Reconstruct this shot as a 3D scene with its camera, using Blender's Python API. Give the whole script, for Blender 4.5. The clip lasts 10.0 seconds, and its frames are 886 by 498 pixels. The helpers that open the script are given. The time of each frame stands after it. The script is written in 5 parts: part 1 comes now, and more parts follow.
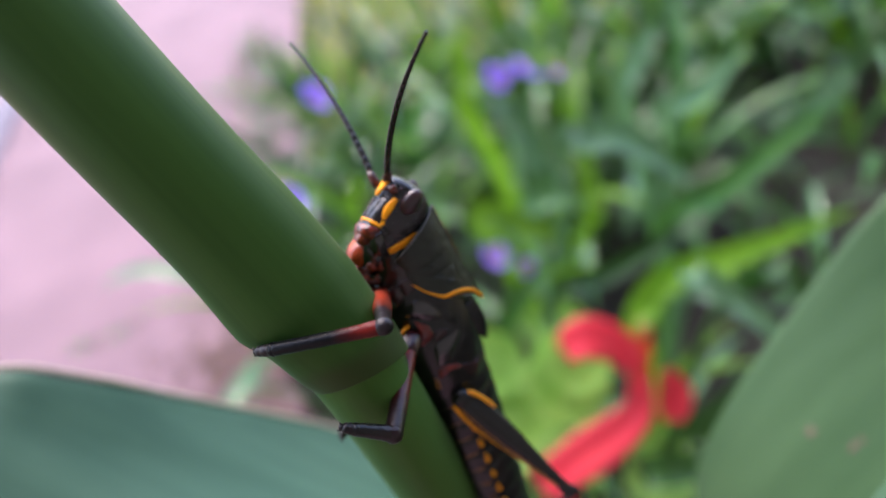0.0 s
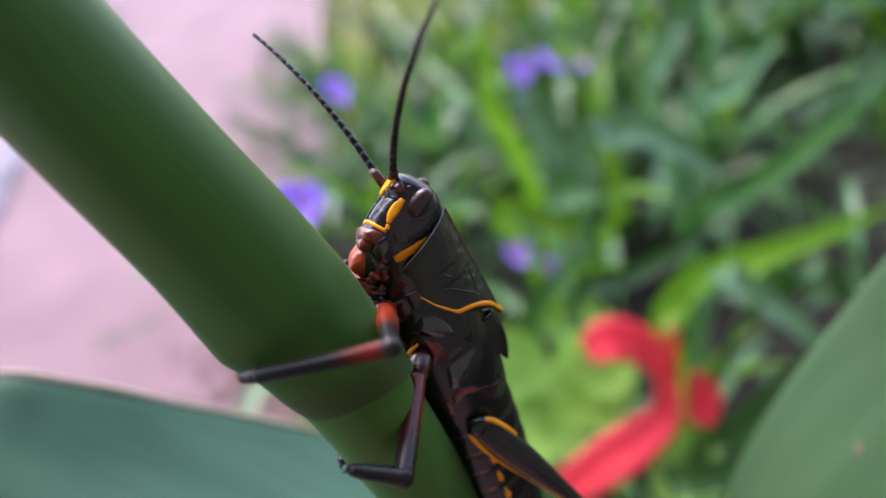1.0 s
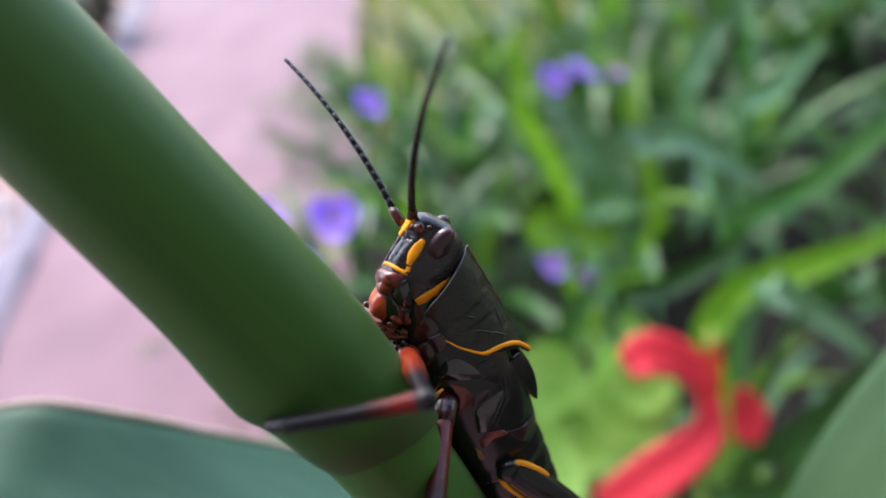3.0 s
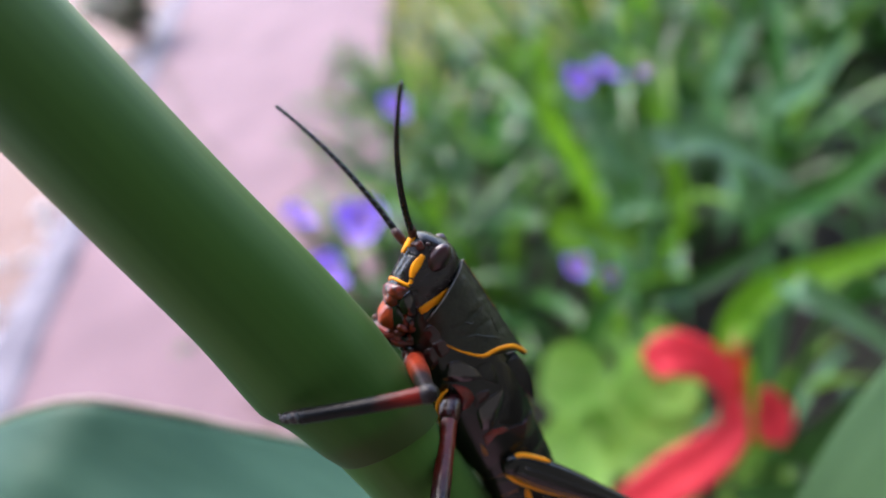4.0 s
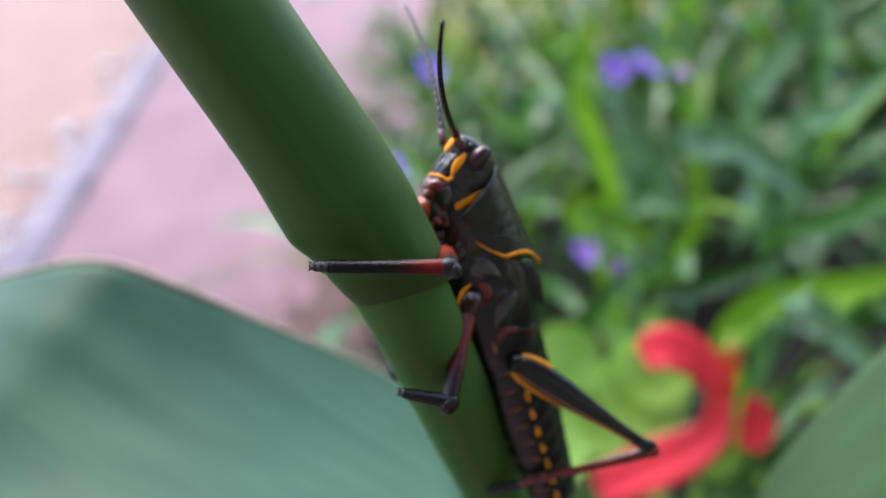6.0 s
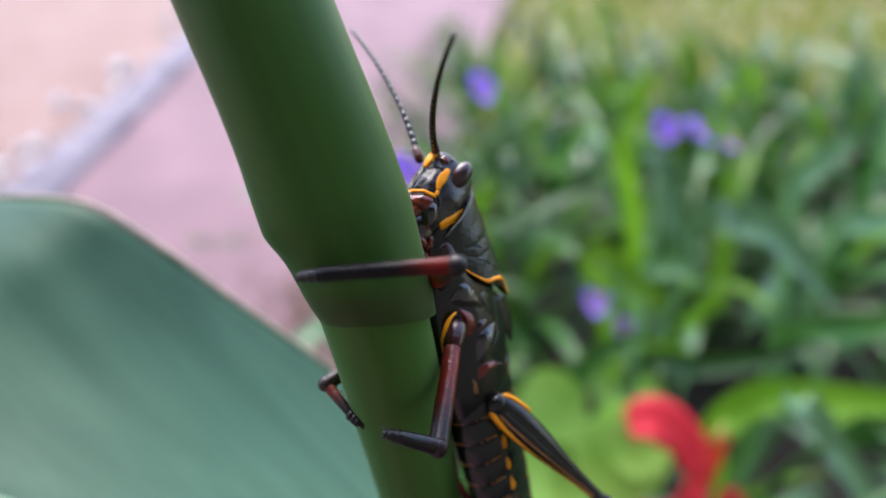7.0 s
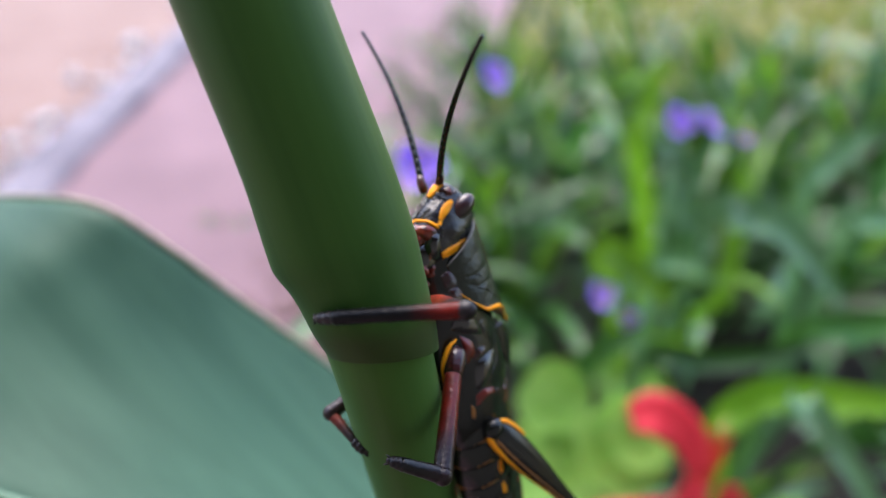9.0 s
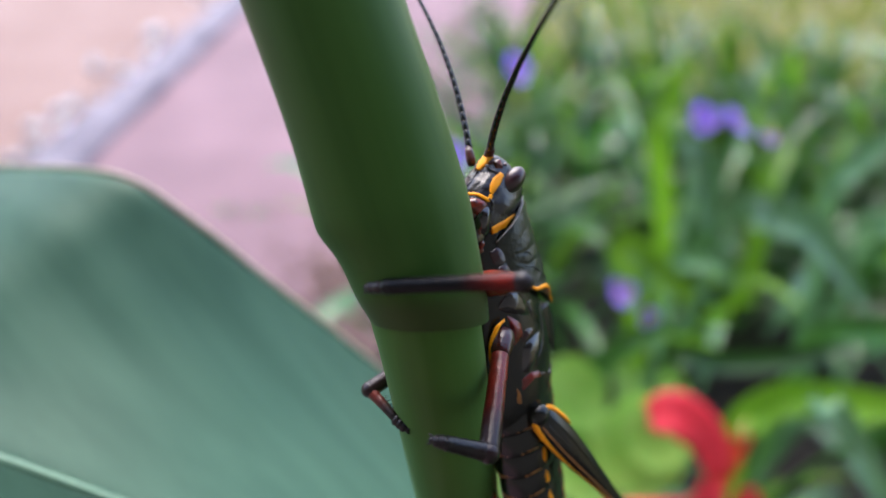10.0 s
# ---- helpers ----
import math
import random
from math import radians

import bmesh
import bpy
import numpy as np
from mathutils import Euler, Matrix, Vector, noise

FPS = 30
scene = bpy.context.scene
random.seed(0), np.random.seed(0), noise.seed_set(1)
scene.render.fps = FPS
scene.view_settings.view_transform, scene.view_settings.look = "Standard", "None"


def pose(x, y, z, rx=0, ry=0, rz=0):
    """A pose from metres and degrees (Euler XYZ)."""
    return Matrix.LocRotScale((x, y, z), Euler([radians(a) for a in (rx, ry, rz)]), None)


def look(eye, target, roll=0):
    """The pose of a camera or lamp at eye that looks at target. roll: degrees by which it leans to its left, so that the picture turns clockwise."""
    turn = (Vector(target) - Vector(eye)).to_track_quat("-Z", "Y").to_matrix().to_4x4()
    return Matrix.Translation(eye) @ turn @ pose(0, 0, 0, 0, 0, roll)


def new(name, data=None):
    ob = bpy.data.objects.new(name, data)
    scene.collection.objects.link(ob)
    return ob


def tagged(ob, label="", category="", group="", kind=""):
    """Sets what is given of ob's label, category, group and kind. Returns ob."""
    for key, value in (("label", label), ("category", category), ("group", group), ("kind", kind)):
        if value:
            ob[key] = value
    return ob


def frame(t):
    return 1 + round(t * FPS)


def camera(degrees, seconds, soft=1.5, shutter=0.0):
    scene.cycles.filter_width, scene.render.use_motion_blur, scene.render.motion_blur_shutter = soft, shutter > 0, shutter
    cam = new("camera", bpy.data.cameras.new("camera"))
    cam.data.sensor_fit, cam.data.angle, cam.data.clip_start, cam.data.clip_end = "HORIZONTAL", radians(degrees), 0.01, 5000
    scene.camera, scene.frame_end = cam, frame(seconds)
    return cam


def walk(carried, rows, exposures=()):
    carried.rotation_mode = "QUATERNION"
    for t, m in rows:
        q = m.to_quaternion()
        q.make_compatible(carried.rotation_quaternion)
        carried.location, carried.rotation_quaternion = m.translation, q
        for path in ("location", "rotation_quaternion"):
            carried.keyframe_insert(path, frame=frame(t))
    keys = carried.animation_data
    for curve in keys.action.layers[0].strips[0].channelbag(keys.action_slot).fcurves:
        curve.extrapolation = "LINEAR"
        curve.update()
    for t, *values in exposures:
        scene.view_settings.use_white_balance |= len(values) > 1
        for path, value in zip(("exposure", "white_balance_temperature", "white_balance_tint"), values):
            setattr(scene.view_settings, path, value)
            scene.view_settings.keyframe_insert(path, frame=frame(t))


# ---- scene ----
from mathutils.bvhtree import BVHTree

# ------------------------------------------------------------ camera
cam = camera(69.0, 10.0)
cam.data.dof.use_dof = True
cam.data.dof.focus_distance = 0.0530
cam.data.dof.aperture_fstop = 12.5
PATH = [
    (0, 0.0000, 0.0000, 0.5500, 52.41, 11.49, -22.86), (0.5, 0.0020, 0.0038, 0.5470, 52.24, 12.42, -21.56),
    (1, 0.0027, 0.0059, 0.5460, 52.40, 12.51, -21.03), (1.5, 0.0032, 0.0082, 0.5449, 52.94, 12.96, -20.56),
    (2, 0.0035, 0.0091, 0.5468, 53.10, 13.33, -20.29), (2.5, 0.0031, 0.0102, 0.5451, 53.47, 13.82, -19.91),
    (3.8, 0.0086, 0.0053, 0.5500, 53.84, 16.38, -16.87), (4, 0.0073, 0.0044, 0.5504, 54.02, 16.49, -16.72), (4.5, 0.0100, 0.0004, 0.5503, 54.52, 16.89, -18.36),
    (5, 0.0063, -0.0042, 0.5571, 53.43, 17.88, -17.32), (6.5, 0.0018, -0.0015, 0.5402, 54.22, 4.14, -6.37),
    (7, 0.0044, 0.0029, 0.5416, 55.80, 0.12, -2.30), (7.5, 0.0036, 0.0028, 0.5404, 55.23, -0.43, -0.97),
    (8, 0.0035, 0.0040, 0.5398, 55.00, -0.00, 0.00), (8.5, 0.0013, 0.0046, 0.5424, 54.43, -0.47, -0.01),
    (9, 0.0048, 0.0046, 0.5460, 54.12, -0.56, -0.81), (9.5, 0.0008, 0.0056, 0.5429, 53.95, -1.49, 1.23),
    (10, 0.0017, 0.0055, 0.5422, 53.82, -1.04, 0.91)]
walk(cam, [(t, pose(*p)) for t, *p in PATH], exposures=[(0, 2.24, 6750, 21), (2.5, 2.19, 6700, 17), (5, 2.16, 6700, 14), (6.5, 2.12, 6700, 15), (10, 2.10, 6700, 15)])

# ------------------------------------------------------------ world and sun (bright overcast)
world = bpy.data.worlds.new("sky")
scene.world = world
world.use_nodes = True
wn = world.node_tree.nodes
sky = wn.new("ShaderNodeTexSky")
sky.sky_type = "NISHITA"
sky.sun_disc = False
sky.sun_elevation = radians(55)
sky.sun_rotation = radians(-15)
sky.air_density, sky.dust_density, sky.ozone_density = 1.0, 1.6, 1.5
wn["Background"].inputs["Strength"].default_value = 0.15
world.node_tree.links.new(sky.outputs["Color"], wn["Background"].inputs["Color"])
sun = new("sun", bpy.data.lights.new("sun", "SUN"))
sun.data.energy, sun.data.angle, sun.data.color = 0.95, radians(45), (1.0, 0.97, 0.93)
sun.matrix_world = look((-0.15, 0.55, 0.82), (0, 0, 0))

# ------------------------------------------------------------ materials


def material(name, base, rough=0.5, second=None, scale=300.0, detail=4.0, bump=0.0, bump_scale=900.0, metal=0.0, coat=0.0,
             subsurface=0.0, spread=0.0, stretch=(1, 1, 1), sheen_rough=0.0, spec=0.5, axis=(0, 0, 1)):
    """Two tones mixed by noise at object scale, with fine relief; spread varies the brightness from object to object."""
    m = bpy.data.materials.new(name)
    m.use_nodes = True
    n, l = m.node_tree.nodes, m.node_tree.links
    b = n["Principled BSDF"]
    co = n.new("ShaderNodeTexCoord")
    mp = n.new("ShaderNodeMapping")
    mp.vector_type = "TEXTURE"
    mp.inputs["Scale"].default_value = [1 / v for v in stretch]
    mp.inputs["Rotation"].default_value = Vector(axis).to_track_quat("Z", "Y").to_euler()
    l.new(co.outputs["Object"], mp.inputs["Vector"])
    ns = n.new("ShaderNodeTexNoise")
    ns.inputs["Scale"].default_value, ns.inputs["Detail"].default_value = scale, detail
    l.new(mp.outputs["Vector"], ns.inputs["Vector"])
    rp = n.new("ShaderNodeValToRGB")
    rp.color_ramp.elements[0].position, rp.color_ramp.elements[1].position = 0.3, 0.7
    rp.color_ramp.elements[0].color = (*base, 1)
    rp.color_ramp.elements[1].color = (*(second or base), 1)
    l.new(ns.outputs["Fac"], rp.inputs["Fac"])
    out = rp.outputs["Color"]
    if spread:
        oi = n.new("ShaderNodeObjectInfo")
        mr = n.new("ShaderNodeMapRange")
        mr.inputs["To Min"].default_value, mr.inputs["To Max"].default_value = 1 - spread, 1 + spread
        l.new(oi.outputs["Random"], mr.inputs["Value"])
        hv = n.new("ShaderNodeHueSaturation")
        l.new(mr.outputs["Result"], hv.inputs["Value"])
        l.new(out, hv.inputs["Color"])
        out = hv.outputs["Color"]
    l.new(out, b.inputs["Base Color"])
    b.inputs["Roughness"].default_value, b.inputs["Metallic"].default_value = rough, metal
    b.inputs["Coat Weight"].default_value = coat
    b.inputs["Coat Roughness"].default_value = 0.15
    b.inputs["Specular IOR Level"].default_value = spec
    if sheen_rough:
        mr = n.new("ShaderNodeMapRange")
        mr.inputs["To Min"].default_value, mr.inputs["To Max"].default_value = rough - sheen_rough, rough + sheen_rough
        l.new(ns.outputs["Fac"], mr.inputs["Value"])
        l.new(mr.outputs["Result"], b.inputs["Roughness"])
    if subsurface:
        tr = n.new("ShaderNodeBsdfTranslucent")
        l.new(out, tr.inputs["Color"])
        mx = n.new("ShaderNodeMixShader")
        mx.inputs["Fac"].default_value = subsurface
        l.new(b.outputs["BSDF"], mx.inputs[1])
        l.new(tr.outputs["BSDF"], mx.inputs[2])
        l.new(mx.outputs["Shader"], n["Material Output"].inputs["Surface"])
    if bump:
        n2 = n.new("ShaderNodeTexNoise")
        n2.inputs["Scale"].default_value, n2.inputs["Detail"].default_value = bump_scale, 3
        l.new(mp.outputs["Vector"], n2.inputs["Vector"])
        bp = n.new("ShaderNodeBump")
        bp.inputs["Strength"].default_value, bp.inputs["Distance"].default_value = bump, 0.4 / bump_scale
        l.new(n2.outputs["Fac"], bp.inputs["Height"])
        l.new(bp.outputs["Normal"], b.inputs["Normal"])
    return m


M_STEM = material("stem_green", (0.050, 0.130, 0.019), 0.48, (0.060, 0.148, 0.026), 700, bump=0.08, bump_scale=1800, stretch=(1, 1, 0.03), spec=0.18, axis=(-0.126, -0.046, 0.991))
M_SHEATH = material("sheath_green", (0.026, 0.076, 0.010), 0.50, (0.038, 0.098, 0.015), 600, bump=0.08, bump_scale=1800, stretch=(1, 1, 0.03), spec=0.16, axis=(-0.328, 0.409, 0.851))
M_LEAF = material("leaf_bluegreen", (0.043, 0.113, 0.073), 0.50, (0.060, 0.143, 0.092), 240, 3, bump=0.12, bump_scale=700, subsurface=0.25, spec=0.2, stretch=(1, 1, 0.05), axis=(0.685, -0.52, -0.51))
M_MARGIN = material("leaf_margin", (0.42, 0.38, 0.28), 0.5, (0.52, 0.44, 0.35), 200, subsurface=0.3)
M_LEAF2 = material("leaf_green", (0.038, 0.096, 0.034), 0.5, (0.056, 0.124, 0.046), 90, bump=0.2, bump_scale=400, subsurface=0.2, spec=0.3, stretch=(0.25, 1, 0.25))
M_RIB = material("leaf_rib", (0.066, 0.160, 0.098), 0.5, (0.082, 0.185, 0.110), 200)
M_BLACK = material("black_cuticle", (0.0055, 0.0058, 0.0048), 0.19, (0.011, 0.0115, 0.0095), 1400, bump=0.16, bump_scale=3500, sheen_rough=0.07, spec=0.42)
M_SHIELD = material("shield_cuticle", (0.009, 0.0122, 0.0070), 0.34, (0.018, 0.0230, 0.0135), 1100, bump=0.45, bump_scale=2600, sheen_rough=0.13, spec=0.45)
M_GREY = material("grey_cuticle", (0.008, 0.0065, 0.0075), 0.26, (0.019, 0.0155, 0.0172), 1500, bump=0.35, bump_scale=4200, sheen_rough=0.08, spec=0.6)
M_GLOSS = material("shiny_black_cuticle", (0.004, 0.003, 0.0035), 0.15, (0.014, 0.009, 0.011), 800, bump=0.2, bump_scale=1600, spec=1.0)
M_FOOT = material("foot_cuticle", (0.006, 0.004, 0.005), 0.4, (0.014, 0.008, 0.009), 900, bump=0.3, bump_scale=2500, spec=0.35)
M_RED = material("dark_red_cuticle", (0.19, 0.013, 0.007), 0.18, (0.06, 0.005, 0.004), 700, bump=0.35, bump_scale=2500, spec=0.6)
M_DARKRED = material("blackish_red_cuticle", (0.045, 0.006, 0.006), 0.22, (0.010, 0.005, 0.006), 700, bump=0.35, bump_scale=2500, spec=0.6)
M_BROWN = material("red_brown_cuticle", (0.20, 0.026, 0.012), 0.14, (0.018, 0.006, 0.005), 1300, bump=0.4, bump_scale=2200, spec=0.6)
M_SOCKET = material("dark_brown_cuticle", (0.085, 0.018, 0.010), 0.3, (0.03, 0.008, 0.006), 900, bump=0.3, bump_scale=2200, spec=0.4)
M_MANDIBLE = material("orange_red_cuticle", (0.48, 0.070, 0.018), 0.20, (0.15, 0.020, 0.010), 600, bump=0.4, bump_scale=1800, spec=0.55)
M_ORANGE = material("orange_marking", (0.93, 0.36, 0.010), 0.36, (0.88, 0.30, 0.008), 1500, bump=0.3, bump_scale=5000, spec=0.2)
M_EYE = material("eye_brown", (0.050, 0.012, 0.016), 0.30, (0.018, 0.005, 0.008), 600, coat=0.3, spec=0.55)
M_BAND = material("brownish_orange", (0.34, 0.13, 0.02), 0.45, (0.22, 0.08, 0.015), 1500, bump=0.3, bump_scale=5000)
M_DRY = material("dry_scale", (0.20, 0.12, 0.07), 0.8, (0.32, 0.22, 0.14), 900)
M_PALE = material("pale_seam", (0.32, 0.31, 0.30), 0.5, (0.14, 0.135, 0.13), 1500)
M_JOINT = material("antenna_joint", (0.020, 0.017, 0.017), 0.6, (0.012, 0.010, 0.010), 900, spec=0.2)
M_BLADE = material("strap_leaf", (0.024, 0.098, 0.014), 0.30, (0.048, 0.142, 0.026), 30, spread=0.5, subsurface=0.32, spec=0.45)
M_BLADE3 = material("pale_strap_leaf", (0.080, 0.21, 0.075), 0.25, (0.12, 0.26, 0.115), 30, spread=0.2, subsurface=0.28, spec=0.7)
M_BLADE2 = material("bright_strap_leaf", (0.085, 0.225, 0.010), 0.36, (0.125, 0.28, 0.016), 30, spread=0.35, subsurface=0.42, spec=0.35)
M_GRASS = material("lawn_green", (0.20, 0.32, 0.028), 0.6, (0.31, 0.31, 0.07), 3, subsurface=0.3)
M_DARKLEAF = material("shrub_leaf", (0.03, 0.08, 0.03), 0.4, (0.05, 0.11, 0.04), 30, spread=0.3, subsurface=0.2)
M_TWIG = material("twig_brown", (0.12, 0.09, 0.07), 0.8, (0.18, 0.14, 0.11), 60)
M_LIME = material("lime_leaf", (0.20, 0.42, 0.06), 0.45, (0.28, 0.50, 0.11), 60, spread=0.25, subsurface=0.3)
M_PURPLE = material("violet_petal", (0.47, 0.29, 1.0), 0.6, (0.57, 0.39, 1.0), 150, subsurface=0.35, spec=0.2)
M_ANTHER = material("anther_yellow", (0.75, 0.5, 0.05), 0.5)
M_PETAL = material("red_petal", (0.82, 0.045, 0.075), 0.42, (0.90, 0.075, 0.10), 80, subsurface=0.35)
M_PETAL2 = material("orange_red_petal", (0.62, 0.075, 0.02), 0.45, (0.7, 0.05, 0.03), 80, subsurface=0.35)
M_YGSTEM = material("yellow_green_stalk", (0.16, 0.23, 0.015), 0.45, (0.12, 0.20, 0.015), 80)
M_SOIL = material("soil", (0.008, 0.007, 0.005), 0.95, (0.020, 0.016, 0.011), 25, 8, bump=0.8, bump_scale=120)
M_LAWN = material("patchy_lawn", (0.16, 0.175, 0.05), 0.9, (0.21, 0.165, 0.095), 4, 6, bump=0.5, bump_scale=150)
M_CRUMB = material("crumbly_soil", (0.10, 0.065, 0.050), 0.95, (0.17, 0.105, 0.085), 60, bump=0.5, bump_scale=300)
M_PATH = material("pink_paving", (0.168, 0.099, 0.115), 0.85, (0.236, 0.142, 0.162), 5, 8, bump=0.4, bump_scale=200)
M_KERB = material("pale_stone", (0.12, 0.105, 0.135), 0.85, (0.24, 0.215, 0.25), 14, 8, bump=0.6, bump_scale=60)
M_STONE = material("white_stone", (0.42, 0.39, 0.42), 0.8, (0.62, 0.60, 0.60), 40, spread=0.3, bump=0.5, bump_scale=150)
M_TAN = material("tan_paving", (0.22, 0.135, 0.112), 0.9, (0.28, 0.185, 0.16), 6, 8, bump=0.4, bump_scale=200)
# dark surface of the unseen slabs added to block light near the camera
M_SHADE_SLAB = material("shade_slab_dark", (0.10, 0.095, 0.085), 0.9, (0.16, 0.15, 0.13), 4, 8, bump=0.4, bump_scale=90)


for m in (M_STEM, M_SHEATH):
    waxy = m.node_tree.nodes["Principled BSDF"].inputs
    waxy["Sheen Weight"].default_value, waxy["Sheen Roughness"].default_value = 0.06, 0.45
    waxy["Sheen Tint"].default_value = (0.72, 0.9, 0.66, 1)


def along(m, axis, start, end, colour, rough=None):
    """Blends a material's colour into another one from start to end along an axis of object space."""
    n, l = m.node_tree.nodes, m.node_tree.links
    b = n["Principled BSDF"]
    co, dot, mr, mx = n.new("ShaderNodeTexCoord"), n.new("ShaderNodeVectorMath"), n.new("ShaderNodeMapRange"), n.new("ShaderNodeMix")
    dot.operation = "DOT_PRODUCT"
    dot.inputs[1].default_value = axis
    mr.interpolation_type = "SMOOTHSTEP"
    mr.inputs["From Min"].default_value, mr.inputs["From Max"].default_value = start, end
    mx.data_type = "RGBA"
    l.new(co.outputs["Object"], dot.inputs[0])
    l.new(dot.outputs["Value"], mr.inputs["Value"])
    l.new(mr.outputs["Result"], mx.inputs["Factor"])
    l.new(b.inputs["Base Color"].links[0].from_socket, mx.inputs[6])
    mx.inputs[7].default_value = (*colour, 1)
    l.new(mx.outputs[2], b.inputs["Base Color"])
    return m


# ------------------------------------------------------------ mesh tools


def mesh(name, bm, mat, smooth=True):
    me = bpy.data.meshes.new(name)
    bmesh.ops.recalc_face_normals(bm, faces=bm.faces)
    bm.to_mesh(me)
    bm.free()
    me.materials.append(mat)
    if smooth:
        me.shade_smooth()
    return me


def part(name, bm, mat, parent, label="", smooth=True):
    ob = new(name, mesh(name, bm, mat, smooth))
    ob.parent = parent
    return tagged(ob, label) if label else ob


def thing(name, bm, mat, label, category, group="", kind="", smooth=True):
    return tagged(new(name, mesh(name, bm, mat, smooth)), label, category, group, kind)


def empty(name, m, label, category, group="", kind=""):
    ob = new(name)
    ob.matrix_basis = m
    ob.empty_display_size = 0.01
    return tagged(ob, label, category, group, kind)


def spline(points, n):
    """n + 1 points on a smooth curve through the given points (of any dimension)."""
    p = [np.array(q, float) for q in points]
    p = [2 * p[0] - p[1]] + p + [2 * p[-1] - p[-2]]
    out = []
    for k in range(n + 1):
        u = k / n * (len(p) - 3)
        i = min(int(u), len(p) - 4)
        f = u - i
        a, b, c, d = p[i:i + 4]
        out.append(0.5 * (2 * b + (c - a) * f + (2 * a - 5 * b + 4 * c - d) * f * f + (3 * b - a - 3 * c + d) * f ** 3))
    return out


def skin(bm, rings, closed=True, caps=True):
    """Faces between rings of equal length."""
    rows = [[bm.verts.new(v) for v in r] for r in rings]
    k = len(rows[0])
    for a, b in zip(rows, rows[1:]):
        for i in range(k if closed else k - 1):
            j = (i + 1) % k
            bm.faces.new((a[i], a[j], b[j], b[i]))
    if caps and closed:
        bm.faces.new(rows[0])
        bm.faces.new(rows[-1])
    return rows


def tube(bm, path, radii, sides=12, flat=1.0, hint=(0, 0, 1)):
    """A tube of round or flattened section along a path; the first and last rings close it."""
    path = [Vector(p) for p in path]
    rings = []
    for i, p in enumerate(path):
        d = (path[min(i + 1, len(path) - 1)] - path[max(i - 1, 0)]).normalized()
        s = d.cross(Vector(hint))
        if s.length < 1e-4:
            s = d.cross(Vector((1, 0, 0)))
        s.normalize()
        u = s.cross(d).normalized()
        r = radii[i] if hasattr(radii, "__len__") else radii
        rings.append([p + s * (r * flat * math.cos(a)) + u * (r * math.sin(a)) for a in [2 * math.pi * k / sides for k in range(sides)]])
    return skin(bm, rings)


def ball(bm, c, r, seg=12, rings=8, m=None):
    """An ellipsoid at c with half axes r, turned by m."""
    mat = Matrix.Translation(c) @ (m or Matrix()) @ Matrix.Diagonal((*r, 1))
    bmesh.ops.create_uvsphere(bm, u_segments=seg, v_segments=rings, radius=1, matrix=mat)


def boxy(bm, c, r, lean):
    """A rounded block at c with half sizes r, leaning about y."""
    made = bmesh.ops.create_uvsphere(bm, u_segments=32, v_segments=22, radius=1)["verts"]
    turn = Matrix.Rotation(radians(lean), 3, "Y")
    for v in made:
        p = Vector([math.copysign(abs(q) ** 0.76, q) for q in v.co])
        v.co = Vector(c) + turn @ Vector([a * b for a, b in zip(p, r)])


def superring(c, ry, top, bottom, n=24, power=2.3):
    """A ring in the yz plane at c = (x, y, z): half width ry, heights top and bottom."""
    out = []
    for k in range(n):
        a = 2 * math.pi * k / n
        ca, sa = math.cos(a), math.sin(a)
        y = ry * math.copysign(abs(ca) ** (2 / power), ca)
        z = (top if sa > 0 else bottom) * math.copysign(abs(sa) ** (2 / power), sa)
        out.append((c[0], c[1] + y, c[2] + z))
    return out


# ------------------------------------------------------------ ground, path, edging
def slab(bm, pts, z0, z1):
    lo = [bm.verts.new((x, y, z0)) for x, y in pts]
    hi = [bm.verts.new((x, y, z1)) for x, y in pts]
    bm.faces.new(hi)
    for i in range(len(pts)):
        j = (i + 1) % len(pts)
        bm.faces.new((lo[i], lo[j], hi[j], hi[i]))


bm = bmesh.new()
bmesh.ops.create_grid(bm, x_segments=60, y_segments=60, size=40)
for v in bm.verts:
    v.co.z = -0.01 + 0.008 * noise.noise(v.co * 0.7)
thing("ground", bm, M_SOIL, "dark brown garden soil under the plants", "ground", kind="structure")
bm = bmesh.new()
slab(bm, [(-0.61, -1.5), (-0.05, -1.5), (-0.05, 0.42), (-0.075, 0.6), (0.16, 1.5), (0.42, 2.6), (1.2, 5.0), (3.0, 9.0), (-0.52, 9.0), (-0.56, 3.0), (-0.61, 1.0)], -0.05, 0.012)
thing("path", bm, M_PATH, "pink concrete garden path beside the planting bed", "path", kind="structure", smooth=False)
bm = bmesh.new()
slab(bm, [(-30, -1.5), (-0.67, -1.5), (-0.67, 1.0), (-0.60, 3.0), (-0.55, 9.0), (-30, 9.0)], -0.05, 0.008)
thing("pavement", bm, M_TAN, "tan paved ground beyond the stone edging", "pavement", kind="structure", smooth=False)

# ------------------------------------------------------------ canna plant: stem, sheath, leaves
NODE = Vector((0.0005, 0.0417, 0.5101))
UPWARD = Vector((-0.328, 0.409, 0.851)).normalized()
RIGHTWARD = Vector((0.93, 0.20, 0.26)).normalized()
DOWNWARD = -Vector((-0.126, -0.046, 0.991)).normalized()


EYE, FAR = Vector((0.0035, 0.0040, 0.5450)), 1.06


def set_back(ring):
    return [EYE + (Vector(v) - EYE) * FAR for v in ring]


def stem_frame(d):
    s = d.cross(Vector((0, 1, 0))).normalized()
    return s, s.cross(d).normalized()


